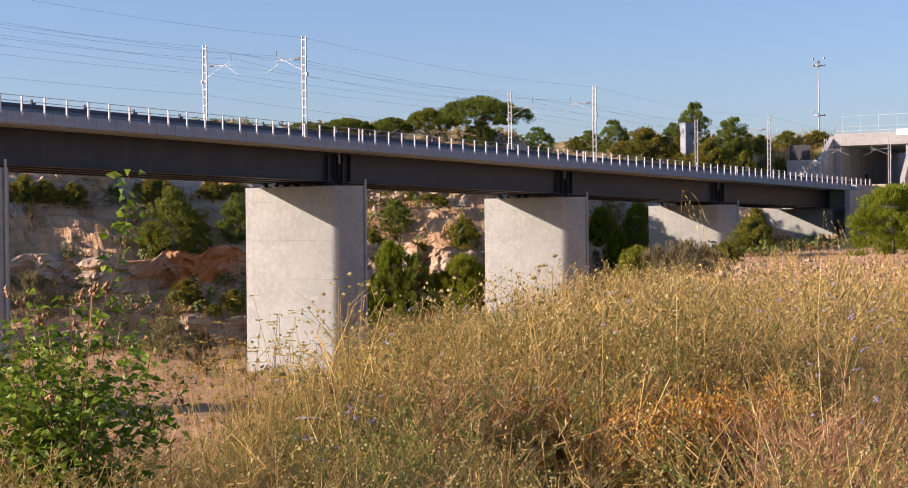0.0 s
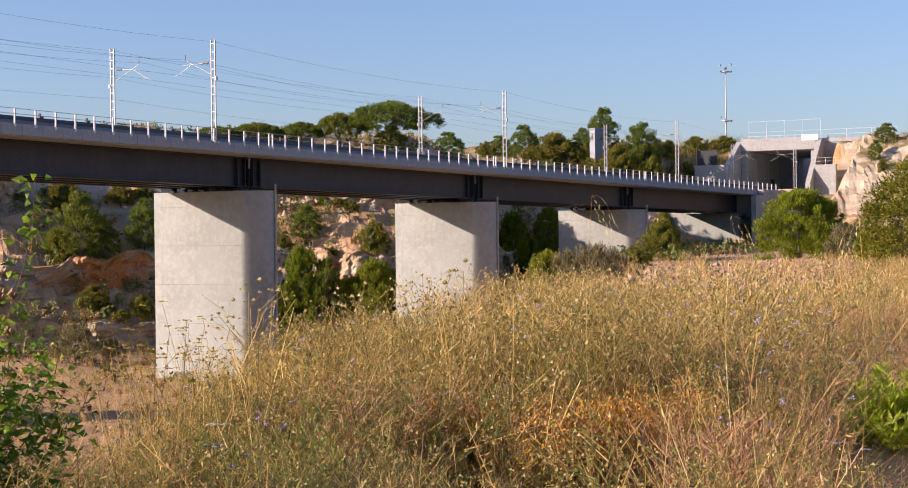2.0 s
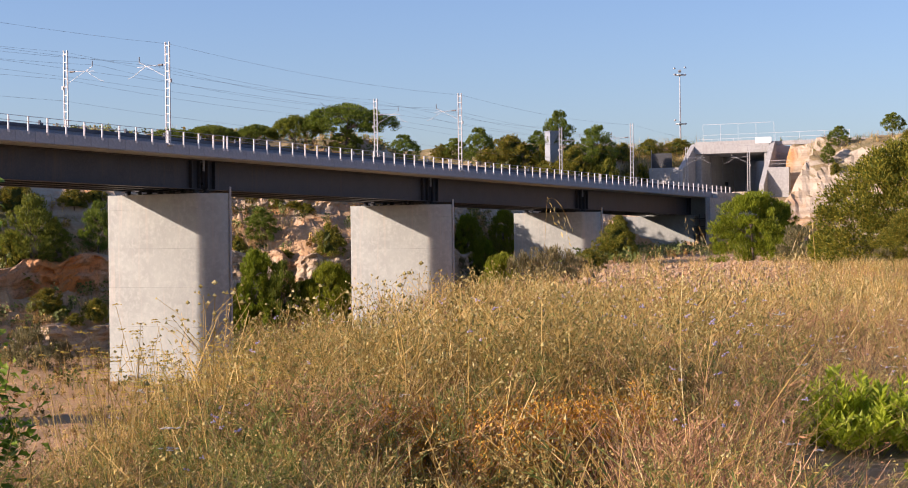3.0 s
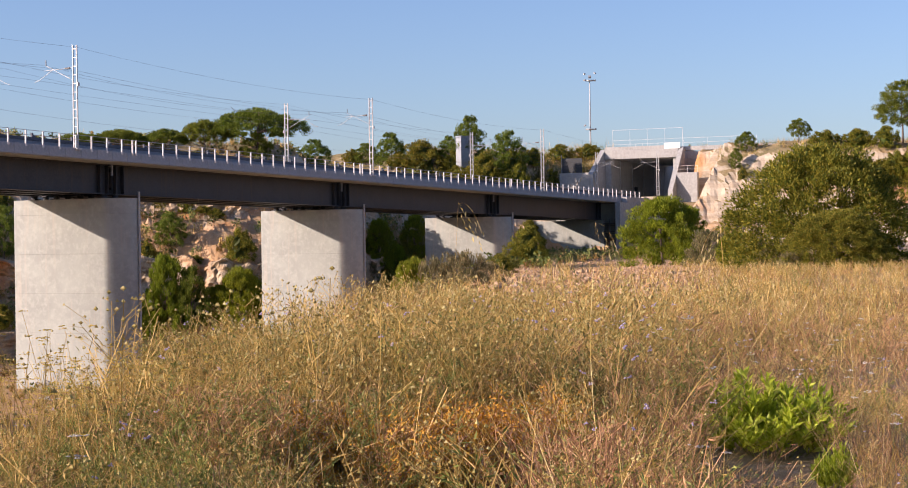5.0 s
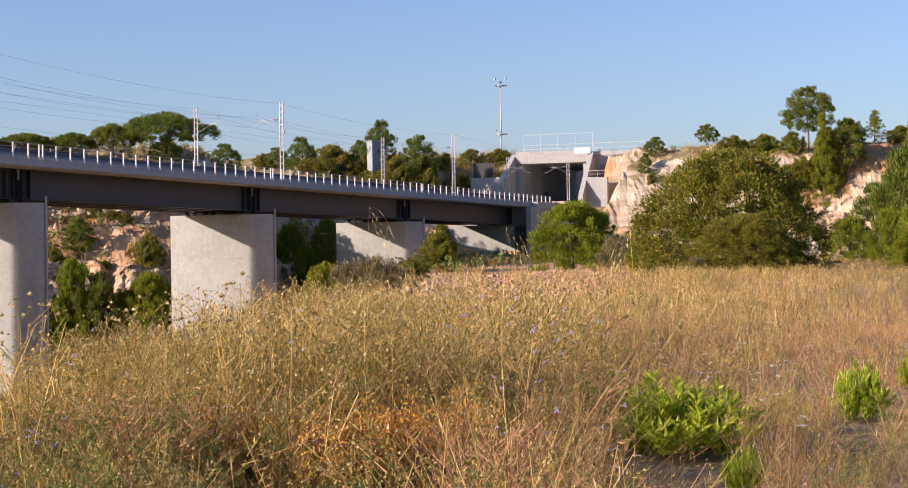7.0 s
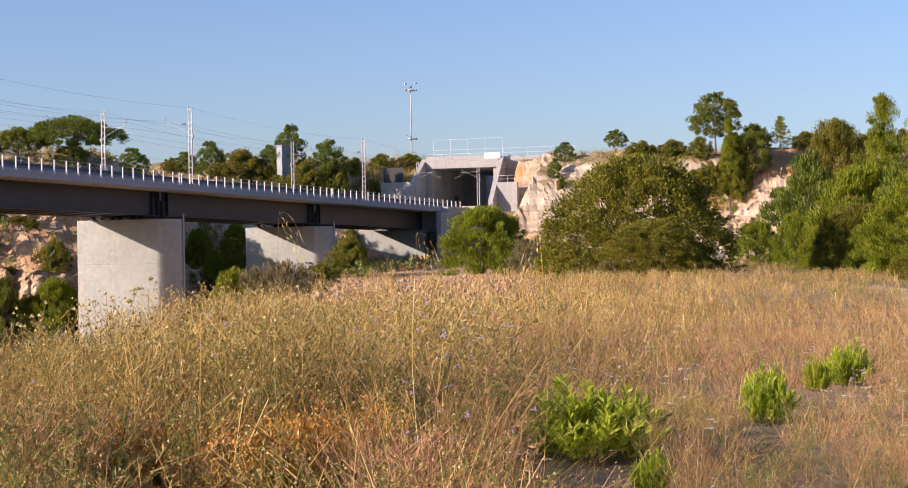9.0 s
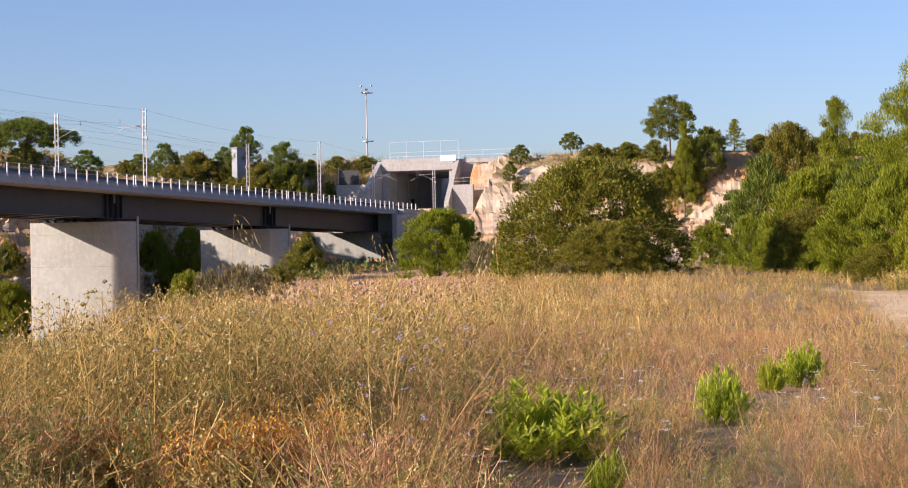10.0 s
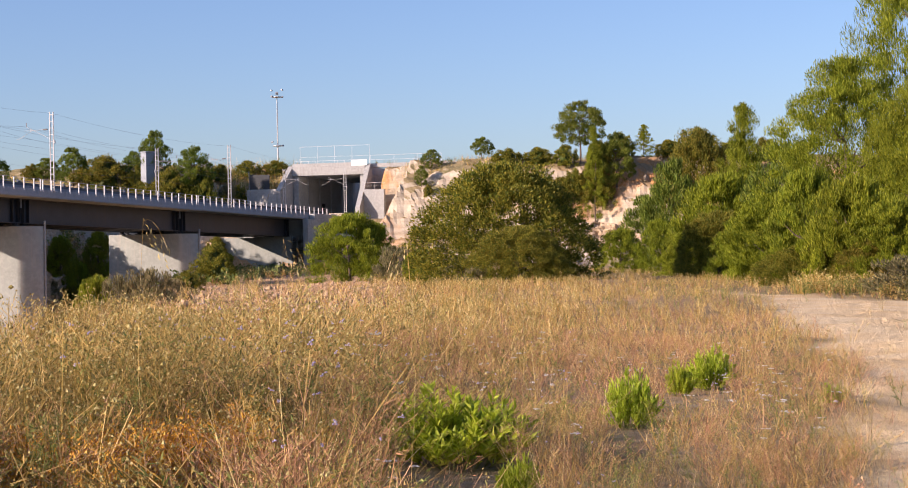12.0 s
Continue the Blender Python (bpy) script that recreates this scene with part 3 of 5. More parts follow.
def build_mast():
    """An overhead-line mast of two channels joined by batten plates, standing at the deck's edge."""
    mast = thing("overhead_line_mast", BRIDGE, "galvanised steel lattice mast carrying overhead railway wires", "mast", "overhead line masts")
    for y in (-0.19, 0.19):
        bm = bmesh.new()
        box(bm, -0.06, y - 0.045, 9.50, 0.06, y + 0.045, 17.90, 0.01)
        part("upright", bm, GALV, mast)
    bat = bpy.data.meshes.new("batten")
    bb = bmesh.new()
    box(bb, -0.04, -0.145, -0.035, 0.04, 0.145, 0.035)
    bb.to_mesh(bat)
    bb.free()
    bat.materials.append(GALV)
    for k in range(12):
        o = part("batten", bat, None, mast)
        o.location = (0, 0, 10.00 + 0.69 * k)
    part("base_plate", boxed(-0.3, -0.38, 9.50, 0.3, 0.38, 9.66, bevel=0.02), GALV, mast)
    arm = rod(bmesh.new(), (0, 0.2, 16.10), (0, 3.1, 16.00), 0.022)
    rod(arm, (0, 0.2, 15.10), (0, 2.9, 16.40), 0.022)
    rod(arm, (0, 2.2, 16.05), (0, 3.6, 15.25), 0.02)
    rod(arm, (0, 3.6, 15.25), (0, 4.1, 15.10), 0.02)
    cant = part("cantilever", arm, GALV, mast, "thin galvanised cantilever arm")
    bm = bmesh.new()
    rod(bm, (0, 0.5, 16.08), (0, 0.98, 16.07), 0.09, 0.07, 10)
    part("insulator", bm, WIRE, cant)
    part("wire_clamp", rod(bmesh.new(), (0, 2.9, 16.40), (0, 2.9, 16.85), 0.04), WIRE, cant)
    part("bracket", boxed(-0.12, -0.36, 14.60, 0.12, -0.24, 14.90), GALV, mast)
    return mast


def build_masts():
    first = build_mast()
    flip = Matrix.Rotation(math.pi, 4, "Z")
    near = (-51.6, -1.75, 48.0, 96.3)
    first.matrix_basis = upright(near[0], 0.12)
    for s in near[1:]:
        copy_thing(first, upright(s, 0.12))
    for s in (-51.6, -1.75, 48.3, 97.0, 145.9):
        copy_thing(first, upright(s, WIDE - 0.12) @ flip)
    copy_thing(first, upright(148, 1.1))


build_masts()


def wire(name, spots, z, sag, parent, radius=0.0075):
    """A wire that hangs from mast to mast."""
    cu = bpy.data.curves.new(name, "CURVE")
    cu.dimensions, cu.bevel_depth, cu.bevel_resolution = "3D", radius, 0
    pts = []
    for (s0, b0), (s1, b1) in zip(spots, spots[1:]):
        for k in range(10):
            f = k / 10
            pts.append((s0 + (s1 - s0) * f, b0 + (b1 - b0) * f, z - sag * 4 * f * (1 - f)))
    pts.append((*spots[-1], z))
    sp = cu.splines.new("POLY")
    sp.points.add(len(pts) - 1)
    for p, q in zip(sp.points, pts):
        p.co = (*q, 1)
    cu.materials.append(WIRE)
    ob = new(name, cu)
    ob.parent = parent
    return ob


def build_wires():
    line = thing("overhead_wires", SLOPED, "thin dark overhead railway wires hanging between the masts", "overhead wires")
    run = (-101.5, -51.6, -1.75, 48.1, 96.6, 147)
    wire("top_wire", [(s, 0.12) for s in run], 17.75, 0.6, line)
    wire("top_wire", [(s, WIDE - 0.12) for s in run], 17.75, 0.6, line)
    wire("feeder_wire", [(s, -0.2) for s in run], 15.80, 0.5, line)
    for b in (3.4, 7.6):
        wire("messenger_wire", [(s, b) for s in run], 16.50, 0.9, line)
        wire("contact_wire", [(s, b + 0.2 * (-1) ** i) for i, s in enumerate(run)], 15.20, 0.1, line)
    wire("feeder_wire", [(s, WIDE + 0.2) for s in run], 15.50, 0.5, line)
    wire("return_wire", [(s, WIDE + 0.2) for s in run], 13.70, 0.4, line)


build_wires()


# ---- the portal in the hillside ----
def build_portal():
    po = thing("railway_portal", BRIDGE, "concrete underpass portal with wing walls and a railed road above", "portal")
    z0 = 6.0
    part("side_wall", boxed(151.5, 10.4, z0, 228, 11.4, 15.2, bevel=0.03), PORTAL_CONCRETE, po)
    part("side_wall", boxed(151.5, -1.4, z0, 228, -0.4, 15.2, bevel=0.03), PORTAL_CONCRETE, po)
    part("lintel", boxed(151.0, -1.4, 15.21, 153.2, 11.4, 16.65, bevel=0.04), PORTAL_CONCRETE, po)
    # real roof at the mouth; its unseen length is added to darken the inside
    part("roof_slab", boxed(153.21, -1.4, 15.21, 182, 11.4, 16.6), PORTAL_CONCRETE, po)
    part("parapet", boxed(151.3, -1.4, 16.66, 151.6, 11.4, 17.25, bevel=0.03), PORTAL_CONCRETE, po)
    part("track_bed", boxed(142.6, -0.35, z0, 228, 10.35, 8.6), ROCK, po, "pale ballast bed")
    # casting joints on the inner wall
    for k in range(6):
        part("wall_rib", boxed(156 + 6 * k, 10.33, z0, 156.12 + 6 * k, 10.397, 15.2), FASCIA, po)
    # no opening: a slab in the netting's dark tone paints the recess's shade
    part("niche_shade_slab", boxed(163, 10.30, 8.6, 164.6, 10.396, 10.9), DARK_NET, po, "dark recess in the wall")
    # sloping buttresses on both sides of the mouth
    for y0, y1, foot in ((-2.2, -1.42, 9.6), (11.42, 12.2, 12.6)):
        bm = bmesh.new()
        prof = [(145.4, z0), (151.4, z0), (152.5, 16.9), (151.5, 16.9), (145.4, foot)]
        lo = [bm.verts.new((s, y0, z)) for s, z in prof]
        hi = [bm.verts.new((s, y1, z)) for s, z in prof]
        bm.faces.new(lo)
        bm.faces.new(hi[::-1])
        for i in range(5):
            bm.faces.new((lo[i - 1], lo[i], hi[i], hi[i - 1]))
        bmesh.ops.recalc_face_normals(bm, faces=bm.faces)
        part("buttress", bm, PORTAL_CONCRETE, po)
    part("wing_wall", boxed(147.5, -5.7, 6.0, 148.3, -2.22, 12.5, bevel=0.03), PORTAL_CONCRETE, po, "pale concrete wing wall")
    part("wing_wall", boxed(146.6, 12.22, 6.0, 147.4, 17.75, 12.95, bevel=0.03), PORTAL_CONCRETE, po, "pale concrete wing wall")

    def fence(s, b0, b1, z, h, step):
        f = part("railing", rod(bmesh.new(), (s, b0, z + h), (s, b1, z + h), 0.018), WHITE, po)
        part("rail", rod(bmesh.new(), (s, b0, z + h * 0.5), (s, b1, z + h * 0.5), 0.015), WHITE, f)
        n = int(abs(b1 - b0) / step)
        for k in range(n + 1):
            y = b0 + (b1 - b0) * k / n
            part("post", rod(bmesh.new(), (s, y, z), (s, y, z + h), 0.02), WHITE, f)

    fence(151.9, -1.4, 11.3, 16.66, 1.0, 1.2)
    fence(153.0, -1.6, 10.6, 16.66, 3.5, 3.0)
    fence(153.0, -14, -1.8, 16.9, 1.5, 4.0)
    fence(147.9, -5.6, -2.3, 12.5, 1.1, 1.1)
    part("white_panel", boxed(151.15, -1.7, 16.66, 151.25, 1.0, 17.6), WHITE, po, "white panel on the railing")
    part("dark_fence_panel", boxed(147.0, 13.9, 12.95, 147.1, 17.4, 15.4), DARK_NET, po, "dark netting panel on the wing wall")
    part("fence_post", rod(bmesh.new(), (147.05, 17.5, 12.0), (147.05, 17.5, 16.0), 0.06), GALV, po)
    # kerb of the road that runs on beside the cliff's top
    part("road_edge", boxed(152.4, -34, 16.3, 153.4, -1.45, 17.0, bevel=0.05), PORTAL_CONCRETE, po)


build_portal()


def build_lamp():
    x, y = 66.3, 292.6
    z = gz(x, y)
    lamp = thing("floodlight_mast", pose(x, y, z), "tall slim grey floodlight mast with two platforms", "light mast")
    part("pole", rod(bmesh.new(), (0, 0, 0), (0, 0, 31.0 - z), 0.15, 0.08, 10), GALV, lamp)
    for h, n in ((31.0 - z, 6), (22.1 - z, 2)):
        part("platform", rod(bmesh.new(), (0, 0, h - 0.15), (0, 0, h), 0.9, None, 12), GALV, lamp)
        for k in range(n):
            a = 2 * math.pi * k / n + 0.3
            bm = bmesh.new()
            box(bm, -0.25, -0.1, -0.15, 0.25, 0.1, 0.15, 0.03)
            bmesh.ops.transform(bm, verts=bm.verts, matrix=pose(1.1 * math.cos(a), 1.1 * math.sin(a), h + 0.75 * (k % 3) * 0.8, 35, 0, math.degrees(a) - 90))
            part("floodlight", bm, GALV, lamp)


build_lamp()


def build_hut():
    x, y = 268 * math.sin(radians(8.33)), 268 * math.cos(radians(8.33))
    z = gz(x, y) - 0.3
    hut = thing("concrete_hut", pose(x, y, z, 0, 0, 20), "small weathered grey concrete hut on the ridge among trees", "hut")
    part("wall", boxed(-0.95, -0.9, 0, 0.95, 0.9, 18.9 - z, bevel=0.03), FASCIA, hut)
    part("roof", boxed(-1.05, -1.0, 18.91 - z, 1.05, 1.0, 19.1 - z, bevel=0.03), FASCIA, hut)


build_hut()

# ---- trees and shrubs ----
SHAPES = {
    "dome": lambda f: np.sqrt(np.clip(1 - f ** 2.4, 0, 1)),
    "ball": lambda f: np.sin(np.pi * (0.14 + 0.84 * f)) ** 0.6,
    "cone": lambda f: np.minimum(0.55 + 3.5 * f, 1.0) * (1 - f) ** 0.72 + 0.03,
    "umbrella": lambda f: np.sqrt(np.clip(1 - f ** 2, 0, 1)) * np.minimum(0.75 + 2 * f, 1.0),
}


def crown_mesh(name, seed, shape, wide, high, z0, clumps, per, spread, leaf, slim, up, material, rugged=0.2, fill=0.25, core=0.5):
    """A crown of many small leaves or needle tufts, gathered in clumps on an uneven shell; fill: share of leaves inside.
    wide, high, z0: the crown's width, height and foot; spread: a clump's radius; leaf, slim: a leaf's length and its width in lengths."""
    rng = np.random.default_rng(seed)
    f = rng.random(clumps) ** 0.85
    a = np.arange(clumps) * 2.39996 + rng.uniform(-0.5, 0.5, clumps)
    bulge = 1 + rugged * (np.sin(2 * a + seed) * 0.4 + np.sin(3 * a + 5 * f + 2 * seed) * 0.5 + rng.normal(size=clumps) * 0.55)
    rr = np.maximum(SHAPES[shape](f) * wide / 2 * bulge - spread * 0.6, 0.02)
    deep = np.where(rng.random(clumps) < fill, rng.uniform(0.35, 0.8, clumps), 1.0)
    ctr = np.stack([np.cos(a) * rr * deep, np.sin(a) * rr * deep, z0 + f * (high - spread * 0.7) * (1 + 0.4 * rugged * rng.normal(size=clumps))], -1)
    ctr[:, 2] = np.clip(ctr[:, 2], z0 + spread * 0.3, z0 + high - spread * 0.5)
    sizes = spread * rng.uniform(0.6, 1.35, clumps)
    n = clumps * per
    which = np.repeat(np.arange(clumps), per)
    d = rng.normal(size=(n, 3))
    d /= np.linalg.norm(d, axis=1)[:, None]
    mid = np.array((0, 0, z0 + high * 0.35))
    out = ctr[which] - mid
    out /= np.linalg.norm(out, axis=1)[:, None] + 1e-6
    c = ctr[which] + d * (sizes[which] * rng.random(n) ** 0.45)[:, None] * (1.0, 1.0, 0.8)
    axis = d * 0.55 + out * 0.55 + rng.normal(size=(n, 3)) * 0.35 + np.array((0, 0, up))
    axis /= np.linalg.norm(axis, axis=1)[:, None]
    side = np.cross(axis, rng.normal(size=(n, 3)))
    side /= np.linalg.norm(side, axis=1)[:, None]
    size = leaf * rng.uniform(0.6, 1.4, n)[:, None]
    h, w = axis * size * 0.5, side * size * slim * 0.5
    V = [np.stack([c - h, c + w, c + h, c - w], 1).reshape(-1, 3)]
    F = [np.arange(n * 4).reshape(n, 4)]
    if core:
        u, v = np.meshgrid(np.linspace(0, 2 * np.pi, 13)[:-1], np.linspace(0.02, 0.93, 7))
        rad = SHAPES[shape](v) * wide / 2 * core * rng.uniform(0.75, 1.1, v.shape)
        ball = np.stack([np.cos(u) * rad, np.sin(u) * rad, z0 + v * high * 0.8 + 0.1 * high], -1).reshape(-1, 3)
        idx = np.array([(r * 12 + k, r * 12 + (k + 1) % 12, (r + 1) * 12 + (k + 1) % 12, (r + 1) * 12 + k) for r in range(6) for k in range(12)])
        V.append(ball)
        F.append(idx + n * 4)
    return mesh_from(name, np.concatenate(V), np.concatenate(F), material)


def trunk_bm(seed, height, radius, limbs, spread):
    """A tapered, slightly bent trunk with limbs."""
    rng = random.Random(seed)
    bm = bmesh.new()
    p = Vector((0, 0, -0.4))
    steps = 5
    pts = [p.copy()]
    for k in range(steps):
        p = p + Vector((rng.uniform(-0.06, 0.06) * height / steps * 2, rng.uniform(-0.06, 0.06) * height / steps * 2, (height + 0.4) / steps))
        pts.append(p.copy())
    for k in range(steps):
        rod(bm, pts[k], pts[k + 1], radius * (1 - 0.13 * k), radius * (1 - 0.13 * (k + 1)), 8)
    for k in range(limbs):
        a = k * 2.4 + rng.uniform(-0.3, 0.3)
        q = pts[-1 - (k % 3)]
        e = q + Vector((math.cos(a) * spread, math.sin(a) * spread, spread * rng.uniform(0.35, 0.8)))
        mid = (q + e) / 2 + Vector((0, 0, -0.08 * spread))
        rod(bm, q, mid, radius * 0.45, radius * 0.3, 6)
        rod(bm, mid, e, radius * 0.3, radius * 0.1, 6)
    return bm


def plant_thing(name, label, category, group, crown, trunk):
    t = thing(name, Matrix.Identity(4), label, category, group)
    part("trunk", trunk, BARK, t)
    part("crown", crown, None, t)
    return t


TEMPLATES = {}


def template(key):
    """The first of each kind of tree; further ones are copies. Width and height are 1 m wide and high units times the kind's size."""
    if key in TEMPLATES:
        return TEMPLATES[key]
    if key == "umbrella":
        t = plant_thing("umbrella_pine", "dark green umbrella pine with a broad flat crown", "tree", "umbrella pines",
                        crown_mesh("crown", 1, "umbrella", 12.0, 4.2, 3.8, 190, 120, 0.75, 0.34, 0.3, 0.7, PINE, 0.12, 0.2, 0), trunk_bm(1, 5.4, 0.22, 11, 3.6))
        size = (12, 8.0)
    elif key == "lone":
        t = plant_thing("lone_pine", "open round-headed pine on the skyline with a bare trunk", "tree", "lone pines",
                        crown_mesh("crown", 8, "ball", 8.0, 6.2, 2.6, 150, 110, 0.62, 0.32, 0.26, 0.6, PINE, 0.14, 0.35, 0), trunk_bm(8, 6.0, 0.17, 12, 2.4))
        size = (8, 8.8)
    elif key == "round_pine":
        t = plant_thing("young_pine", "dense green young pine with a rounded crown", "tree", "young pines",
                        crown_mesh("crown", 2, "ball", 5.4, 5.0, 0.5, 130, 110, 0.46, 0.24, 0.26, 0.7, PINE, 0.2, 0.3, 0), trunk_bm(2, 3.4, 0.14, 6, 1.2))
        size = (5.6, 5.5)
    elif key == "tall_pine":
        t = plant_thing("aleppo_pine", "tall loose green pine with upswept shoots", "tree", "tall pines",
                        crown_mesh("crown", 3, "cone", 5.8, 10.0, 0.3, 230, 190, 0.46, 0.17, 0.19, 1.1, BRIGHT, 0.3, 0.35, 0), trunk_bm(3, 7.0, 0.14, 8, 0.7))
        size = (5.8, 10.2)
    elif key == "broad":
        t = plant_thing("broad_pine", "broad bushy light green pine with upswept shoots", "tree", "broad pines",
                        crown_mesh("crown", 41, "dome", 8.0, 10.0, 0.3, 460, 210, 0.5, 0.16, 0.19, 1.0, BRIGHT, 0.2, 0.35, 0), trunk_bm(41, 6.5, 0.18, 10, 1.6))
        size = (8.0, 10.2)
    elif key == "shrub":
        t = plant_thing("evergreen_shrub", "dense olive-green rounded evergreen shrub", "shrub", "evergreen shrubs",
                        crown_mesh("crown", 4, "dome", 6.0, 4.2, 0.0, 130, 100, 0.5, 0.2, 0.42, 0.4, SHRUB, 0.2, 0.2, 0.5), trunk_bm(4, 1.6, 0.12, 6, 1.2))
        size = (6.0, 4.2)
    elif key == "layered":
        t = plant_thing("layered_pine", "tall green pine with spreading layered branches", "tree", "layered pines",
                        crown_mesh("crown", 23, "cone", 8.4, 9.9, 0.7, 240, 240, 0.52, 0.17, 0.19, 0.8, BRIGHT, 0.34, 0.4, 0), trunk_bm(23, 7.0, 0.2, 10, 1.5))
        size = (7.6, 10.2)
    elif key == "thicket":
        t = plant_thing("thick_evergreen_bush", "broad dense olive-green evergreen bush at the field's edge", "shrub", "broad bushes",
                        crown_mesh("crown", 14, "dome", 6.0, 4.2, 0.0, 600, 130, 0.32, 0.10, 0.42, 0.5, SHRUB, 0.12, 0.25, 0), trunk_bm(14, 1.6, 0.12, 6, 1.2))
        size = (6.0, 4.2)
    elif key == "grey":
        t = plant_thing("grey_shrub", "sparse grey-green dry shrub", "shrub", "grey shrubs",
                        crown_mesh("crown", 5, "dome", 4.0, 2.3, 0.0, 80, 60, 0.34, 0.2, 0.25, 0.8, GREYLEAF, 0.3, 0.3, 0), trunk_bm(5, 1.4, 0.04, 14, 1.2))
        size = (4.0, 2.4)
    elif key == "bright":
        t = plant_thing("bright_pine_bush", "bright green bushy young pine with upright shoots", "shrub", "bushy pines",
                        crown_mesh("crown", 6, "dome", 5.0, 4.6, 0.0, 300, 150, 0.34, 0.17, 0.2, 1.3, BRIGHT, 0.2, 0.3, 0), trunk_bm(6, 2.4, 0.1, 6, 1.2))
        size = (5.0, 4.6)
    t.matrix_basis = pose(0, -60, gz(0, -60))
    TEMPLATES[key] = (t, size, [False])
    return TEMPLATES[key]


def grow(key, az, d, width, top, turn, sink=0.15, deep=1.0):
    """A tree or shrub at an azimuth and distance from the viewpoint, of a given width, with its top at a given height;
    where the ground lies too low for its size it stands further up the slope."""
    t, (w, h), used = template(key)
    top -= EYE
    while True:
        x, y = d * math.sin(radians(az)), d * math.cos(radians(az))
        z = gz(x, y) - sink
        if top + EYE - z < 1.9 * width * h / w or d > 290:
            break
        top, width, d = top * (d + 1) / d, width * (d + 1) / d, d + 1
    top += EYE
    k, kz = width / w, max(0.25, (top - z) / h)
    m = pose(x, y, z, 0, 0, turn)
    ob = t
    if used[0]:
        ob = copy_thing(t, m)
    used[0] = True
    ob.matrix_basis = m @ Matrix.Diagonal((k, k * deep, kz, 1))
    return ob

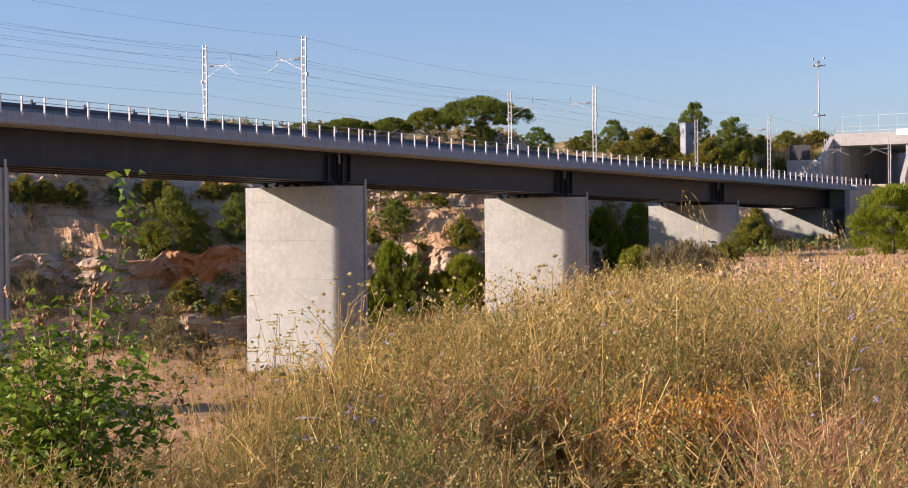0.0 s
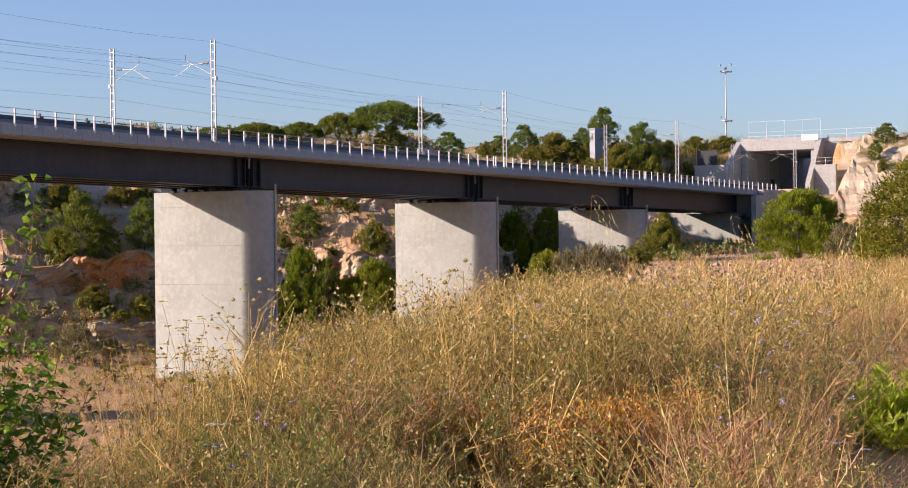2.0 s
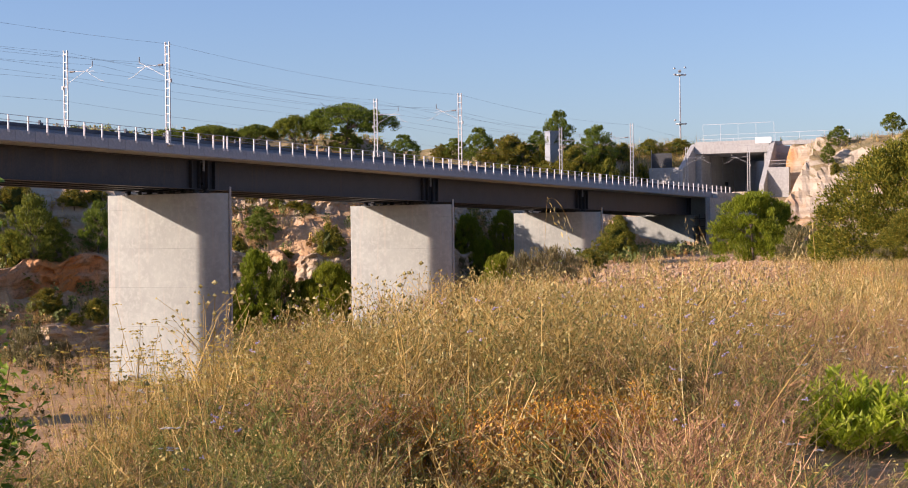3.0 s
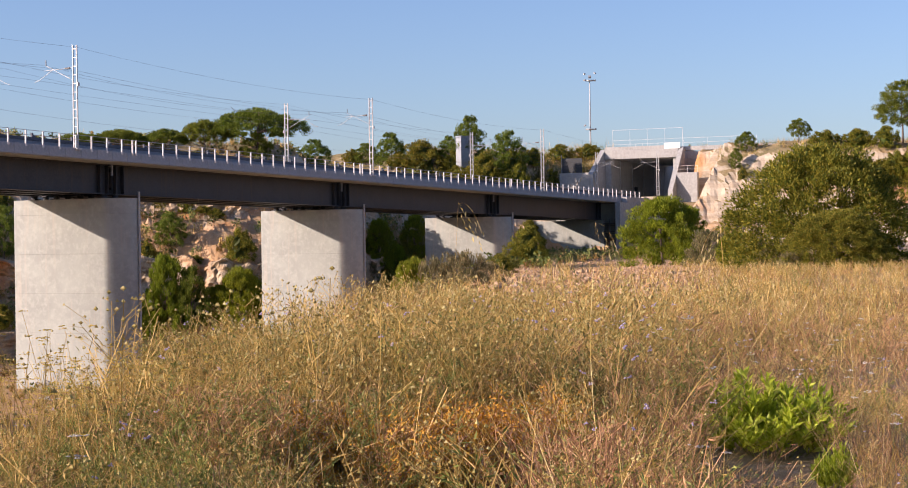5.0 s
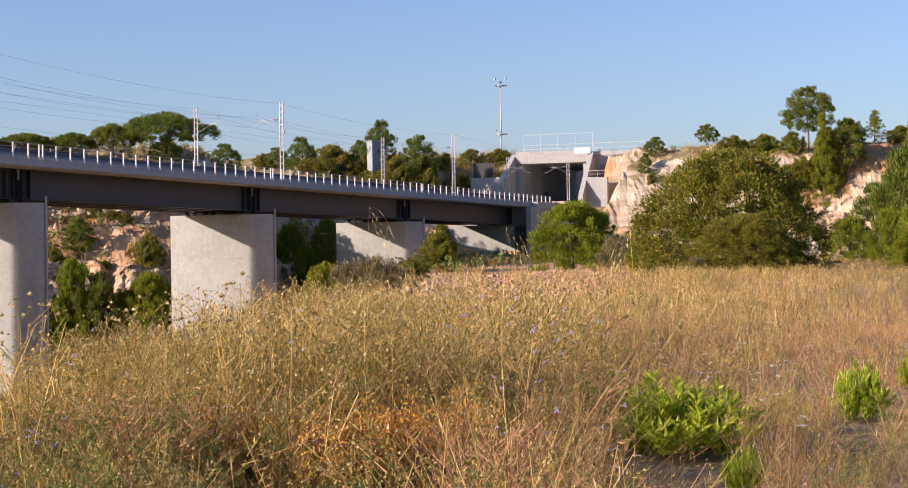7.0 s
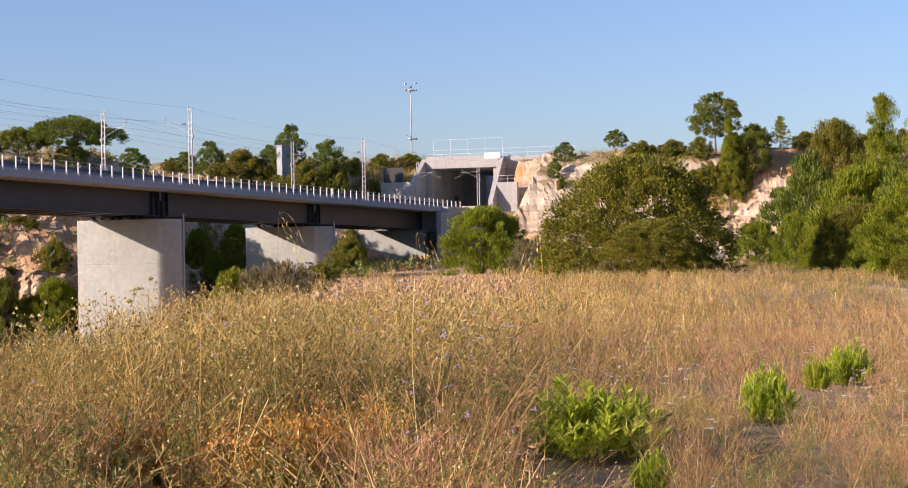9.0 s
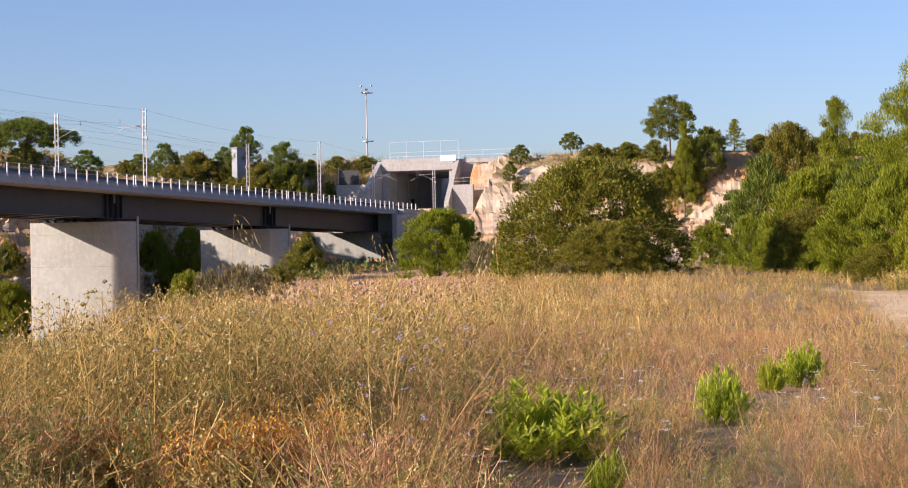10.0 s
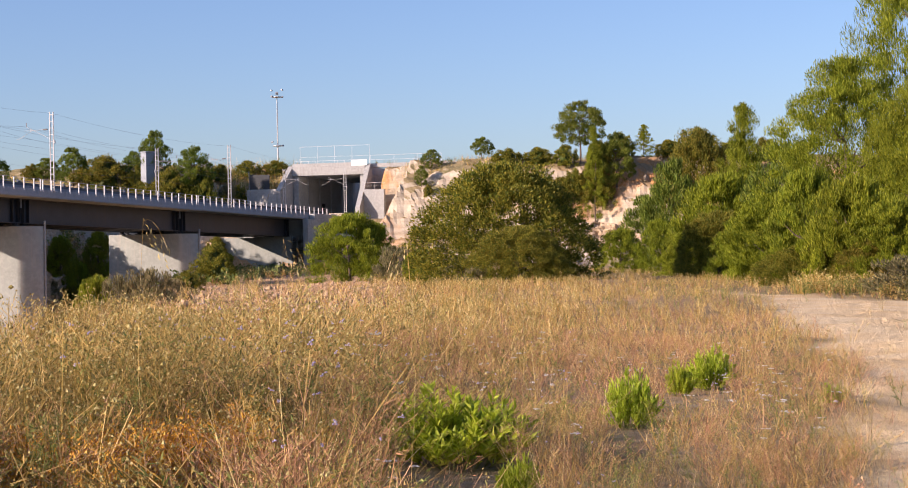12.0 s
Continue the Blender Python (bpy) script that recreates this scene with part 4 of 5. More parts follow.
for row in (
    # the slope behind the bridge, its skyline and the cliff by the portal
    ("umbrella", 1.16, 216, 12.2, 19.6, 150), ("umbrella", -0.66, 217, 6.6, 18.2, 190), ("umbrella", -2.0, 219, 6.4, 17.2, 60), ("umbrella", -3.55, 220, 8.1, 17.2, 250), ("umbrella", -4.89, 218, 6.7, 16.6, 300),
    ("round_pine", 1.11, 216, 4.8, 16.3, 90), ("round_pine", 3.14, 249, 5.2, 17.6, 50), ("round_pine", 5.79, 274, 5.5, 20.2, 40), ("round_pine", 4.93, 280, 4.5, 18.9, 10), ("shrub", 4.43, 282, 3.6, 18.0, 250),
    ("shrub", 6.82, 272, 9.6, 18.7, 350), ("round_pine", 8.52, 270, 5.9, 22.5, 180), ("lone", 9.85, 266, 6.6, 19.8, 30), ("round_pine", 7.80, 272, 3.9, 19.4, 140), ("shrub", 9.08, 265, 6.7, 16.3, 330),
    ("shrub", 10.01, 262, 6.1, 16.4, 340), ("shrub", 10.76, 276, 4.2, 17.4, 230), ("shrub", 11.7, 284, 5.0, 18.4, 170), ("shrub", 12.7, 284, 5.4, 18.4, 110), ("shrub", 8.0, 262, 3.6, 16.6, 90), ("shrub", 8.22, 268, 6.3, 14.4, 60),
    ("grey", 10.98, 264, 4.4, 13.6, 160), ("shrub", 11.4, 262, 3.4, 13.2, 60), ("shrub", 10.9, 256, 3.0, 11.4, 10), ("round_pine", -9.64, 186, 6.7, 7.0, 130), ("round_pine", -8.84, 188, 4.3, 4.1, 10), ("round_pine", -7.40, 192, 4.4, 6.5, 160), ("shrub", -14.59, 192, 3.5, 8.7, 170),
    ("shrub", -13.85, 192, 3, 8.2, 120), ("shrub", -12.94, 192, 3.5, 7.9, 100), ("shrub", -11.79, 196, 2.8, 7.8, 190), ("shrub", -10.25, 186, 3.6, 3.2, 180), ("shrub", -9.16, 178, 3.7, -3.0, 230),
    ("bright", -8.73, 178, 1.9, -4.8, 50), ("shrub", -8.24, 174, 2, -5.5, 210), ("shrub", -7.54, 176, 2.7, -4.1, 240), ("grey", -14.32, 176, 4.4, -1.7, 320), ("grey", -9.78, 160, 5.8, -6.0, 150),
    ("grey", -8.59, 162, 2.5, -7.6, 110), ("shrub", -10.17, 196, 6, 8.9, 150), ("shrub", -8.20, 197, 3.9, 8.3, 300), ("shrub", -7.46, 198, 2.8, 8.2, 170), ("grey", -12.76, 192, 4.1, 5.9, 50),
    ("shrub", -9.82, 184, 3, -1.4, 350), ("grey", -10.92, 190, 4.1, 5.5, 190), ("round_pine", -1.89, 196, 4.2, 5.7, 0), ("shrub", -1.38, 203, 2.6, 7.3, 180), ("shrub", -2.18, 204, 2.6, 7.2, 190),
    ("shrub", -0.70, 202, 2.8, 6.5, 320), ("shrub", 0.49, 192, 3.9, 3.7, 120), ("bright", -2.03, 185, 5.4, 0.8, 260), ("round_pine", -1.2, 184, 4.6, -0.6, 270), ("bright", -0.3, 183, 3.6, -2.6, 80), ("bright", 0.9, 183, 3.4, -1.6, 20), ("bright", 0.45, 184, 5.8, -0.7, 180),
    ("bright", -2.5, 184, 3.6, -3.6, 270), ("shrub", -1.02, 193, 1.9, 0.5, 280), ("shrub", -0.31, 201, 2.2, 6.3, 100), ("shrub", -2.67, 194, 2.2, 2.3, 140), ("grey", -0.59, 187, 1.7, -2.8, 190),
    ("grey", 0.2, 183, 3.4, -4.4, 160), ("bright", 5.33, 228, 4.6, 5.2, 20), ("bright", 6.6, 244, 4.8, 6.1, 50), ("bright", 5.9, 228, 4.2, 1.6, 130), ("shrub", 5.15, 232, 3.3, 3.7, 20), ("shrub", 5.63, 234, 4.2, -1.7, 290),
    ("grey", 5.01, 226, 2.6, -0.8, 170), ("shrub", 10.55, 134, 3.6, 2.9, 330), ("grey", 7.3, 62, 1.9, 1.2, 20), ("grey", 8.3, 64, 2.4, 1.4, 200), ("grey", 9.1, 70, 1.8, 0.9, 90), ("bright", 6.5, 88, 2.6, 0.9, 140), ("shrub", 9.6, 110, 2.2, 0.9, 60), ("shrub", 10.60, 251, 3.6, 5.1, 340), ("shrub", 6.19, 247, 4, 2.0, 300), ("round_pine", 18.11, 259, 3.7, 18.3, 210),
    ("round_pine", 17.76, 254, 2.3, 15.5, 90), ("shrub", 17.98, 250, 1.7, 12.4, 120), ("lone", 19.90, 258, 3.7, 20.1, 40), ("shrub", 20.78, 254, 5.5, 17.9, 260), ("shrub", 21.86, 253, 5.5, 17.9, 120),
    ("lone", 23.32, 254, 8.1, 25.0, 280), ("shrub", 22.78, 251, 4.1, 18.1, 170), ("tall_pine", 23.80, 244, 5.2, 20.0, 110), ("round_pine", 24.56, 246, 6.2, 19.4, 220), ("shrub", 23.10, 246, 4.4, 14.1, 270),
    ("shrub", 23.95, 244, 5.3, 13.4, 200), ("tall_pine", 25.54, 252, 3.6, 20.9, 350), ("shrub", 26.39, 252, 5, 18.5, 120), ("shrub", 27.33, 251, 5.4, 18.1, 200), ("shrub", 24.79, 252, 4.1, 19.6, 60),
    ("shrub", 24.03, 248, 4.5, 18.4, 30), ("shrub", 23.65, 246, 5.7, 14.4, 140), ("shrub", 22.63, 246, 5.7, 12.9, 170), ("shrub", 16.20, 264, 1.9, 16.5, 150), ("shrub", 29.64, 250, 4.9, 18.3, 70),
    ("shrub", 28.52, 251, 5.4, 18.0, 210), ("grey", 16.21, 264, 1.9, 16.3, 110),
    # bushes and pines at the edge of the field
    ("bright", 15.19, 130, 6.6, 5.1, 50), ("bright", 16.01, 133, 4, 4.4, 120), ("grey", 16.78, 112, 3.8, 2.4, 140), ("bright", 17.75, 100, 1.6, 1.7, 10), ("bright", 17.47, 106, 1.6, 2.0, 60),
    ("thicket", 20.58, 86, 9.6, 6.4, 10), ("thicket", 21.12, 80, 5.2, 3.0, 100), ("grey", 19.13, 84, 2.6, 1.3, 0), ("bright", 22.48, 84, 2.2, 1.9, 70), ("grey", 19.71, 79, 2.4, 1.1, 90),
    ("round_pine", 25.57, 128, 4.8, 5.9, 40), ("bright", 24.66, 122, 3.4, 3.4, 110), ("thicket", 27.40, 122, 5.8, 10.6, 200), ("tall_pine", 28.95, 110, 4.6, 11.1, 0),
    ("bright", 28.15, 104, 6.4, 6.5, 30), ("thicket", 28.02, 92, 4.8, 3.8, 150), ("round_pine", 26.49, 118, 5.2, 8.1, 260), ("bright", 26.05, 112, 3.2, 3.8, 300), ("round_pine", 30.34, 100, 6, 8.0, 20),
    ("broad", 32.43, 84, 8.4, 10.9, 60), ("broad", 35.3, 96, 9.8, 21.0, 140), ("layered", 36.6, 90, 9.5, 15.0, 30), ("broad", 34.9, 80, 5.6, 9.2, 200), ("tall_pine", 30.9, 86, 3.6, 7.0, 280),
    ("bright", 29.90, 82, 5, 4.4, 200), ("bright", 31.00, 74, 3.8, 5.2, 10), ("bright", 32.54, 71, 4, 4.7, 90), ("bright", 34.04, 70, 4.6, 3.8, 170), ("thicket", 31.04, 73, 4.8, 1.8, 0), ("grey", 34.59, 62, 4.5, 1.4, 40), ("layered", 36.92, 78, 8.5, 11.1, 220),
    ("bright", 29.10, 88, 4, 3.6, 130), ("bright", 26.92, 98, 3.4, 2.7, 230), ("thicket", 33.02, 70, 3.4, 2.0, 60),
):
    grow(*row)

# ---- grass, weeds and flowers of the field ----
def ribbon(rng, p0, way, length, width, bend, seg=3, tip=0.15):
    """A tapering, bent blade or stalk."""
    way = np.asarray(way, float) / np.linalg.norm(way)
    side = np.cross(way, rng.normal(size=3))
    side /= np.linalg.norm(side)
    out = rng.normal(size=3) * bend
    V = []
    for k in range(seg + 1):
        f = k / seg
        c = np.asarray(p0) + way * length * f + (out + np.array((0, 0, -abs(bend) * 0.6))) * length * f * f
        w = side * width * 0.5 * (1 - (1 - tip) * f)
        V += [c - w, c + w]
    F = []
    for k in range(seg):
        a = 2 * k
        F += [(a, a + 1, a + 3), (a, a + 3, a + 2)]
    return np.array(V), np.array(F)


def knob(rng, c, r, tall=1.2, coarse=False):
    """A small seed head or flower head."""
    j = rng.uniform(0.8, 1.25, 6)
    if coarse:
        V = np.array([(r * j[0], 0, -r * 0.5), (-r * 0.5, r * 0.87 * j[1], -r * 0.5), (-r * 0.5, -r * 0.87 * j[2], -r * 0.5), (0, 0, r * tall * j[3])])
        return V + np.asarray(c), np.array([(0, 1, 3), (1, 2, 3), (2, 0, 3), (1, 0, 2)])
    V = np.array([(r * j[0], 0, 0), (0, r * j[1], 0), (-r * j[2], 0, 0), (0, -r * j[3], 0), (0, 0, r * tall * j[4]), (0, 0, -r * tall * 0.8 * j[5])])
    return V + np.asarray(c), np.array([(0, 1, 4), (1, 2, 4), (2, 3, 4), (3, 0, 4), (1, 0, 5), (2, 1, 5), (3, 2, 5), (0, 3, 5)])


def leaf(rng, p0, way, length, width):
    """A pointed leaf folded along its midrib."""
    way = np.asarray(way, float) / np.linalg.norm(way)
    side = np.cross(way, rng.normal(size=3) * 0.75 + (0.0, 0.0, 0.6))
    side /= np.linalg.norm(side)
    up = np.cross(side, way)
    p0 = np.asarray(p0)
    V = np.array([p0, p0 + way * length * 0.45 + side * width * 0.5 + up * width * 0.2, p0 + way * length * 0.5, p0 + way * length * 0.45 - side * width * 0.5 + up * width * 0.2, p0 + way * length - up * length * 0.18])
    return V, np.array([(0, 1, 2), (0, 2, 3), (2, 1, 4), (2, 4, 3)])


class Bunch:
    """Collects pieces by material."""

    def __init__(self):
        self.bits = {}

    def add(self, key, vf):
        self.bits.setdefault(key, []).append(vf)

    def closed(self):
        out = {}
        for key, bits in self.bits.items():
            V, F, n = [], [], 0
            for v, f in bits:
                V.append(v)
                F.append(f + n)
                n += len(v)
            out[key] = (np.concatenate(V), np.concatenate(F))
        return out


def tussock(seed, blades, h, spread, key, width=0.006, seg=3):
    rng = np.random.default_rng(seed)
    b = Bunch()
    for k in range(blades):
        a, r = rng.uniform(0, 6.28), spread * rng.random() ** 0.5
        lean = rng.uniform(0.05, 0.55)
        p = (r * math.cos(a), r * math.sin(a), -0.03)
        b.add(key, ribbon(rng, p, (math.cos(a) * lean + rng.normal() * 0.1, math.sin(a) * lean + rng.normal() * 0.1, 1), h * rng.uniform(0.5, 1.1), width * rng.uniform(0.7, 1.5), rng.uniform(0.05, 0.35), seg))
    return b.closed()


def sliver(rng, p0, way, length, width):
    """A small narrow leaf."""
    way = np.asarray(way, float) / np.linalg.norm(way)
    side = np.cross(way, rng.normal(size=3))
    side *= width * 0.5 / np.linalg.norm(side)
    p0 = np.asarray(p0)
    m = p0 + way * length * 0.45
    return np.array([p0, m + side, p0 + way * length, m - side]), np.array([(0, 1, 2), (0, 2, 3)])


def branched(seed, h, stems, stalk_key, head_key, head, width=0.006, branches=6, leafy_key=None, twigs=1, wide=0.5, leaves=2, bud=1.0, coarse=True):
    """A dry weed that branches at wide angles, with seed heads at the tips of its twigs."""
    rng = np.random.default_rng(seed)
    b = Bunch()
    for k in range(stems):
        a = rng.uniform(0, 6.28)
        lean = wide * rng.random() ** 0.7
        way = np.array((math.cos(a) * lean, math.sin(a) * lean, 1.0))
        way /= np.linalg.norm(way)
        L = h * rng.uniform(0.55, 1.0)
        p0 = np.array((rng.normal() * 0.07, rng.normal() * 0.07, -0.03))
        b.add(stalk_key, ribbon(rng, p0, way, L, width * 1.3, 0.03, 2, 0.5))
        b.add(head_key, knob(rng, p0 + way * L, head * rng.uniform(0.7, 1.2), 0.9, coarse))
        for j in range(branches):
            f = rng.uniform(0.22, 0.97)
            a2 = rng.uniform(0, 6.28)
            w2 = way * 0.7 + np.array((math.cos(a2), math.sin(a2), rng.uniform(-0.15, 0.5))) * rng.uniform(0.5, 1.2)
            w2 /= np.linalg.norm(w2)
            l2 = L * (1 - f * 0.55) * rng.uniform(0.22, 0.5)
            q = p0 + way * L * f
            b.add(stalk_key, ribbon(rng, q, w2, l2, width * 0.8, 0.08, 1, 0.6))
            if rng.random() < bud:
                b.add(head_key, knob(rng, q + w2 * l2, head * rng.uniform(0.55, 1.2), 0.9, coarse))
            for i in range(twigs):
                w3 = w2 + rng.normal(size=3) * 0.7 + (0, 0, 0.3)
                w3 /= np.linalg.norm(w3)
                l3, q3 = l2 * rng.uniform(0.25, 0.55), q + w2 * l2 * rng.uniform(0.3, 0.9)
                b.add(stalk_key, ribbon(rng, q3, w3, l3, width * 0.6, 0.0, 1, 0.6))
                if rng.random() < bud * 0.6:
                    b.add(head_key, knob(rng, q3 + w3 * l3, head * rng.uniform(0.5, 1.0), 1.0, True))
            if leafy_key:
                for i in range(leaves):
                    b.add(leafy_key, sliver(rng, q + w2 * l2 * rng.random(), w2 * 0.5 + rng.normal(size=3) * 0.7, 0.036 * rng.uniform(0.5, 1.5), 0.0075))
    return b.closed()


def flowered(seed, h, stems, stalk_key, flower_key, flat, size):
    """Slender stalks that end in flowers: flat: umbels, otherwise small round heads."""
    rng = np.random.default_rng(seed)
    b = Bunch()
    for k in range(stems):
        way = np.array((rng.normal() * 0.15, rng.normal() * 0.15, 1.0))
        L = h * rng.uniform(0.8, 1.1)
        p0 = np.array((rng.normal() * 0.05, rng.normal() * 0.05, 0))
        b.add(stalk_key, ribbon(rng, p0, way, L, 0.005, 0.02, 2, 0.6))
        tip = p0 + way / np.linalg.norm(way) * L
        for j in range(9 if flat else 4):
            o = np.array((rng.normal() * size * 0.5, rng.normal() * size * 0.5, rng.normal() * size * (0.08 if flat else 0.3)))
            b.add(flower_key, knob(rng, tip + o, size * (0.28 if flat else 0.4), 0.35 if flat else 0.8))
    return b.closed()


TONES = {"straw": STRAW, "weed": WEED, "brown": BROWN, "green": GREEN, "orange": ORANGE, "yellow": YELLOW, "purple": PURPLE, "umbel": UMBEL, "heads": HEADS}
FIELD = {k: ([], []) for k in TONES}
FIELD_N = {k: 0 for k in TONES}


def scatter(templates, xs, ys, size, rng, lean=0.22):
    """Sets copies of the templates on the ground, each turned, sized and leaning a little."""
    zs = ground_z(xs, ys)
    pick = rng.integers(0, len(templates), len(xs))
    for t, bits in enumerate(templates):
        sel = np.nonzero(pick == t)[0]
        if not len(sel):
            continue
        a = rng.uniform(0, 6.28, len(sel))
        k = size[sel] if hasattr(size, "__len__") else np.full(len(sel), size)
        k = k * rng.uniform(0.75, 1.25, len(sel))
        lx, ly = rng.normal(size=len(sel)) * lean, rng.normal(size=len(sel)) * lean
        ca, sa = np.cos(a), np.sin(a)
        for key, (V, F) in bits.items():
            X = k[:, None] * (V[None, :, 0] * ca[:, None] - V[None, :, 1] * sa[:, None] + V[None, :, 2] * lx[:, None]) + xs[sel, None]
            Y = k[:, None] * (V[None, :, 0] * sa[:, None] + V[None, :, 1] * ca[:, None] + V[None, :, 2] * ly[:, None]) + ys[sel, None]
            Z = k[:, None] * V[None, :, 2] + zs[sel, None]
            W = np.stack([X, Y, Z], -1).reshape(-1, 3)
            G = (F[None] + (np.arange(len(sel)) * len(V))[:, None, None]).reshape(-1, 3) + FIELD_N[key]
            FIELD[key][0].append(W)
            FIELD[key][1].append(G)
            FIELD_N[key] += len(W)


def spots(rng, n, r0, r1, a0, a1, keep=0.0):
    """Random places in a sector of the field; none on the track, few beyond the lip of the valley."""
    r = np.sqrt(rng.uniform(r0 * r0, r1 * r1, n))
    a = np.radians(rng.uniform(a0, a1, n))
    x, y = r * np.sin(a), r * np.cos(a)
    ok = (rng.random(n) > road_mask(x, y) * 0.985) & (lip(y) - x < 6 + keep * r) & (rng.random(n) > bank_mask(x, y) * 0.93)
    ok &= fbm(x / 1.2, y / 1.2, 61) > np.where(r < 24, -0.22 + 0.25 * (rng.random(n) - 0.5), -9)
    for az, rr, w, f0 in GREEN_SPOTS:
        px, py = rr * math.sin(radians(az)), rr * math.cos(radians(az))
        f = np.clip((x * px + y * py) / (rr * rr), f0, 1.0)
        ok &= np.hypot(x - px * f, y - py * f) > w * 0.5
    return x[ok], y[ok]


GREEN_SPOTS = ((18.7, 13.0, 0.95, 0.76), (24.9, 16.6, 0.5, 0.82), (27.7, 21.5, 0.4, 0.85), (26.6, 20.5, 0.4, 0.88), (21.0, 11.3, 0.3, 0.85), (3.3, 11.0, 0.55, 0.68), (8.4, 11.2, 0.9, 0.68))


def build_field():
    rng = np.random.default_rng(77)
    fine = [branched(100 + i, 0.92, 4, "weed", "heads", 0.0098, 0.0042, 8, "green" if i % 2 else "weed", 2, 0.55, 2, 0.55, False) for i in range(6)]
    brown = [branched(120 + i, 0.75, 4, "brown", "heads" if i % 2 else "brown", 0.006, 0.0042, 9, "brown" if i % 2 else None, 2, 0.8, 1, 0.4) for i in range(5)]
    pale = [branched(130 + i, 0.8, 4, "straw", "heads", 0.0075, 0.0040, 7, "straw" if i % 2 else None, 2, 0.9, 1, 0.6) for i in range(4)]
    straw = [tussock(140 + i, 16, 0.62, 0.16, "straw", 0.0045, 2) for i in range(4)]
    green = [branched(160 + i, 0.72, 4, "green", "weed", 0.008, 0.0048, 9, "green", 1, 0.6, 5, 0.5) for i in range(4)]
    fine_mid = [branched(300 + i, 0.92, 3, "weed", "heads", 0.0145, 0.007, 6, "green" if i % 2 else "weed", 1) for i in range(4)]
    brown_mid = [branched(310 + i, 0.75, 3, "brown", "brown", 0.010, 0.007, 6, None, 1, 0.8, 1, 0.4) for i in range(4)]
    pale_mid = [branched(315 + i, 0.8, 3, "straw", "heads", 0.011, 0.007, 5, "straw", 1, 0.8, 1, 0.6) for i in range(3)]
    green_mid = [branched(320 + i, 0.7, 3, "green", "weed", 0.011, 0.008, 7, "green", 1, 0.6, 4, 0.6) for i in range(3)]
    rust = [branched(180 + i, 0.5, 9, "brown", "orange", 0.0085, 0.004, 16, "orange", 2, 0.5, 2) for i in range(3)]
    yel = [flowered(190 + i, 1.0, 5, "weed", "yellow", True, 0.034) for i in range(3)]
    pur = [flowered(195 + i, 0.8, 2, "weed", "purple", False, 0.022) for i in range(3)]
    umb = [flowered(198 + i, 0.85, 2, "green", "umbel", True, 0.06) for i in range(2)]
    far_straw = [branched(210 + i, 0.75, 4, "straw", "heads", 0.022, 0.016, 3, "straw", 0, 0.6, 1, 0.5) for i in range(4)]
    far_weed = [branched(220 + i, 0.8, 3, "weed", "heads", 0.028, 0.016, 4, "weed", 0, 0.6, 1, 0.6) for i in range(4)]
    far_brown = [branched(235 + i, 0.7, 3, "brown", "brown", 0.022, 0.016, 4, None, 0, 0.8, 0, 0.4) for i in range(3)]
    far_green = [branched(230 + i, 0.65, 3, "green", "weed", 0.028, 0.018, 4, "green", 0, 0.7, 2, 0.5) for i in range(2)]
    ridge_grass = [tussock(330 + i, 14, 0.7, 0.25, "green" if i < 2 else "straw", 0.018, 2) for i in range(4)]
    tallest = [branched(250 + i, 0.95, 3, "weed", "heads", 0.0105, 0.0045, 8, None, 1, 0.4, 0, 0.8, False) for i in range(4)]
    scrub = [branched(270 + i, 0.8, 4, "brown" if i else "green", "green" if i < 2 else "weed", 0.08, 0.025, 4, None, 0) for i in range(3)]
    straws = [tussock(260 + i, 3, 1.0, 0.25, "straw", 0.0048, 2) for i in range(3)]
    low = [branched(240 + i, 0.3, 4, "straw" if i % 2 else "brown", "brown", 0.008, 0.006, 3, None, 0, 0.9, 0, 0.3) for i in range(4)]

    def tall(x, y):
        """The weeds stand tallest towards the bridge and low near the track."""
        az = np.degrees(np.arctan2(x, y))
        return (1.0 - 0.5 * smooth(az, 11, 26)) * (0.72 + 0.28 * smooth(az, -7, 0)) * (0.8 + 0.5 * (fbm(x / 1.8, y / 1.8, 41) + 0.4))

    # each kind keeps to patches of its own
    seed = 0
    for kinds, n, r0, r1, a0, a1 in (
        (fine, 1250, 6.5, 15, -18, 12), (fine, 260, 6.5, 15, 12, 37), (brown, 650, 6.5, 15, -18, 10), (brown, 1100, 6.5, 15, 10, 37), (pale, 350, 6.5, 15, -18, 10), (pale, 500, 6.5, 15, 10, 37),
        (straw, 250, 6.5, 15, 8, 37), (green, 1000, 6.5, 15, -18, 12), (green, 150, 6.5, 15, 12, 37),
        (fine_mid, 1700, 15, 32, -6, 18), (fine_mid, 500, 15, 32, 18, 36), (brown_mid, 1500, 15, 32, 2, 36), (pale_mid, 1100, 15, 32, -2, 36), (straw, 500, 15, 32, 14, 36), (green_mid, 750, 15, 32, -4, 36),
        (far_straw, 3600, 32, 75, 2, 36), (far_brown, 1500, 32, 75, 2, 36), (far_weed, 2600, 32, 75, 2, 36), (far_green, 900, 32, 75, 4, 36),
        (far_straw, 2600, 75, 130, 8, 36), (far_weed, 900, 75, 130, 8, 36),
    ):
        x, y = spots(rng, int(1.65 * n), r0, r1, a0, a1)
        seed += 1
        grown = rng.random(len(x)) < 0.12 + 0.88 * smooth(fbm(x / 3.4, y / 3.4, 400 + seed), -0.2, 0.2)
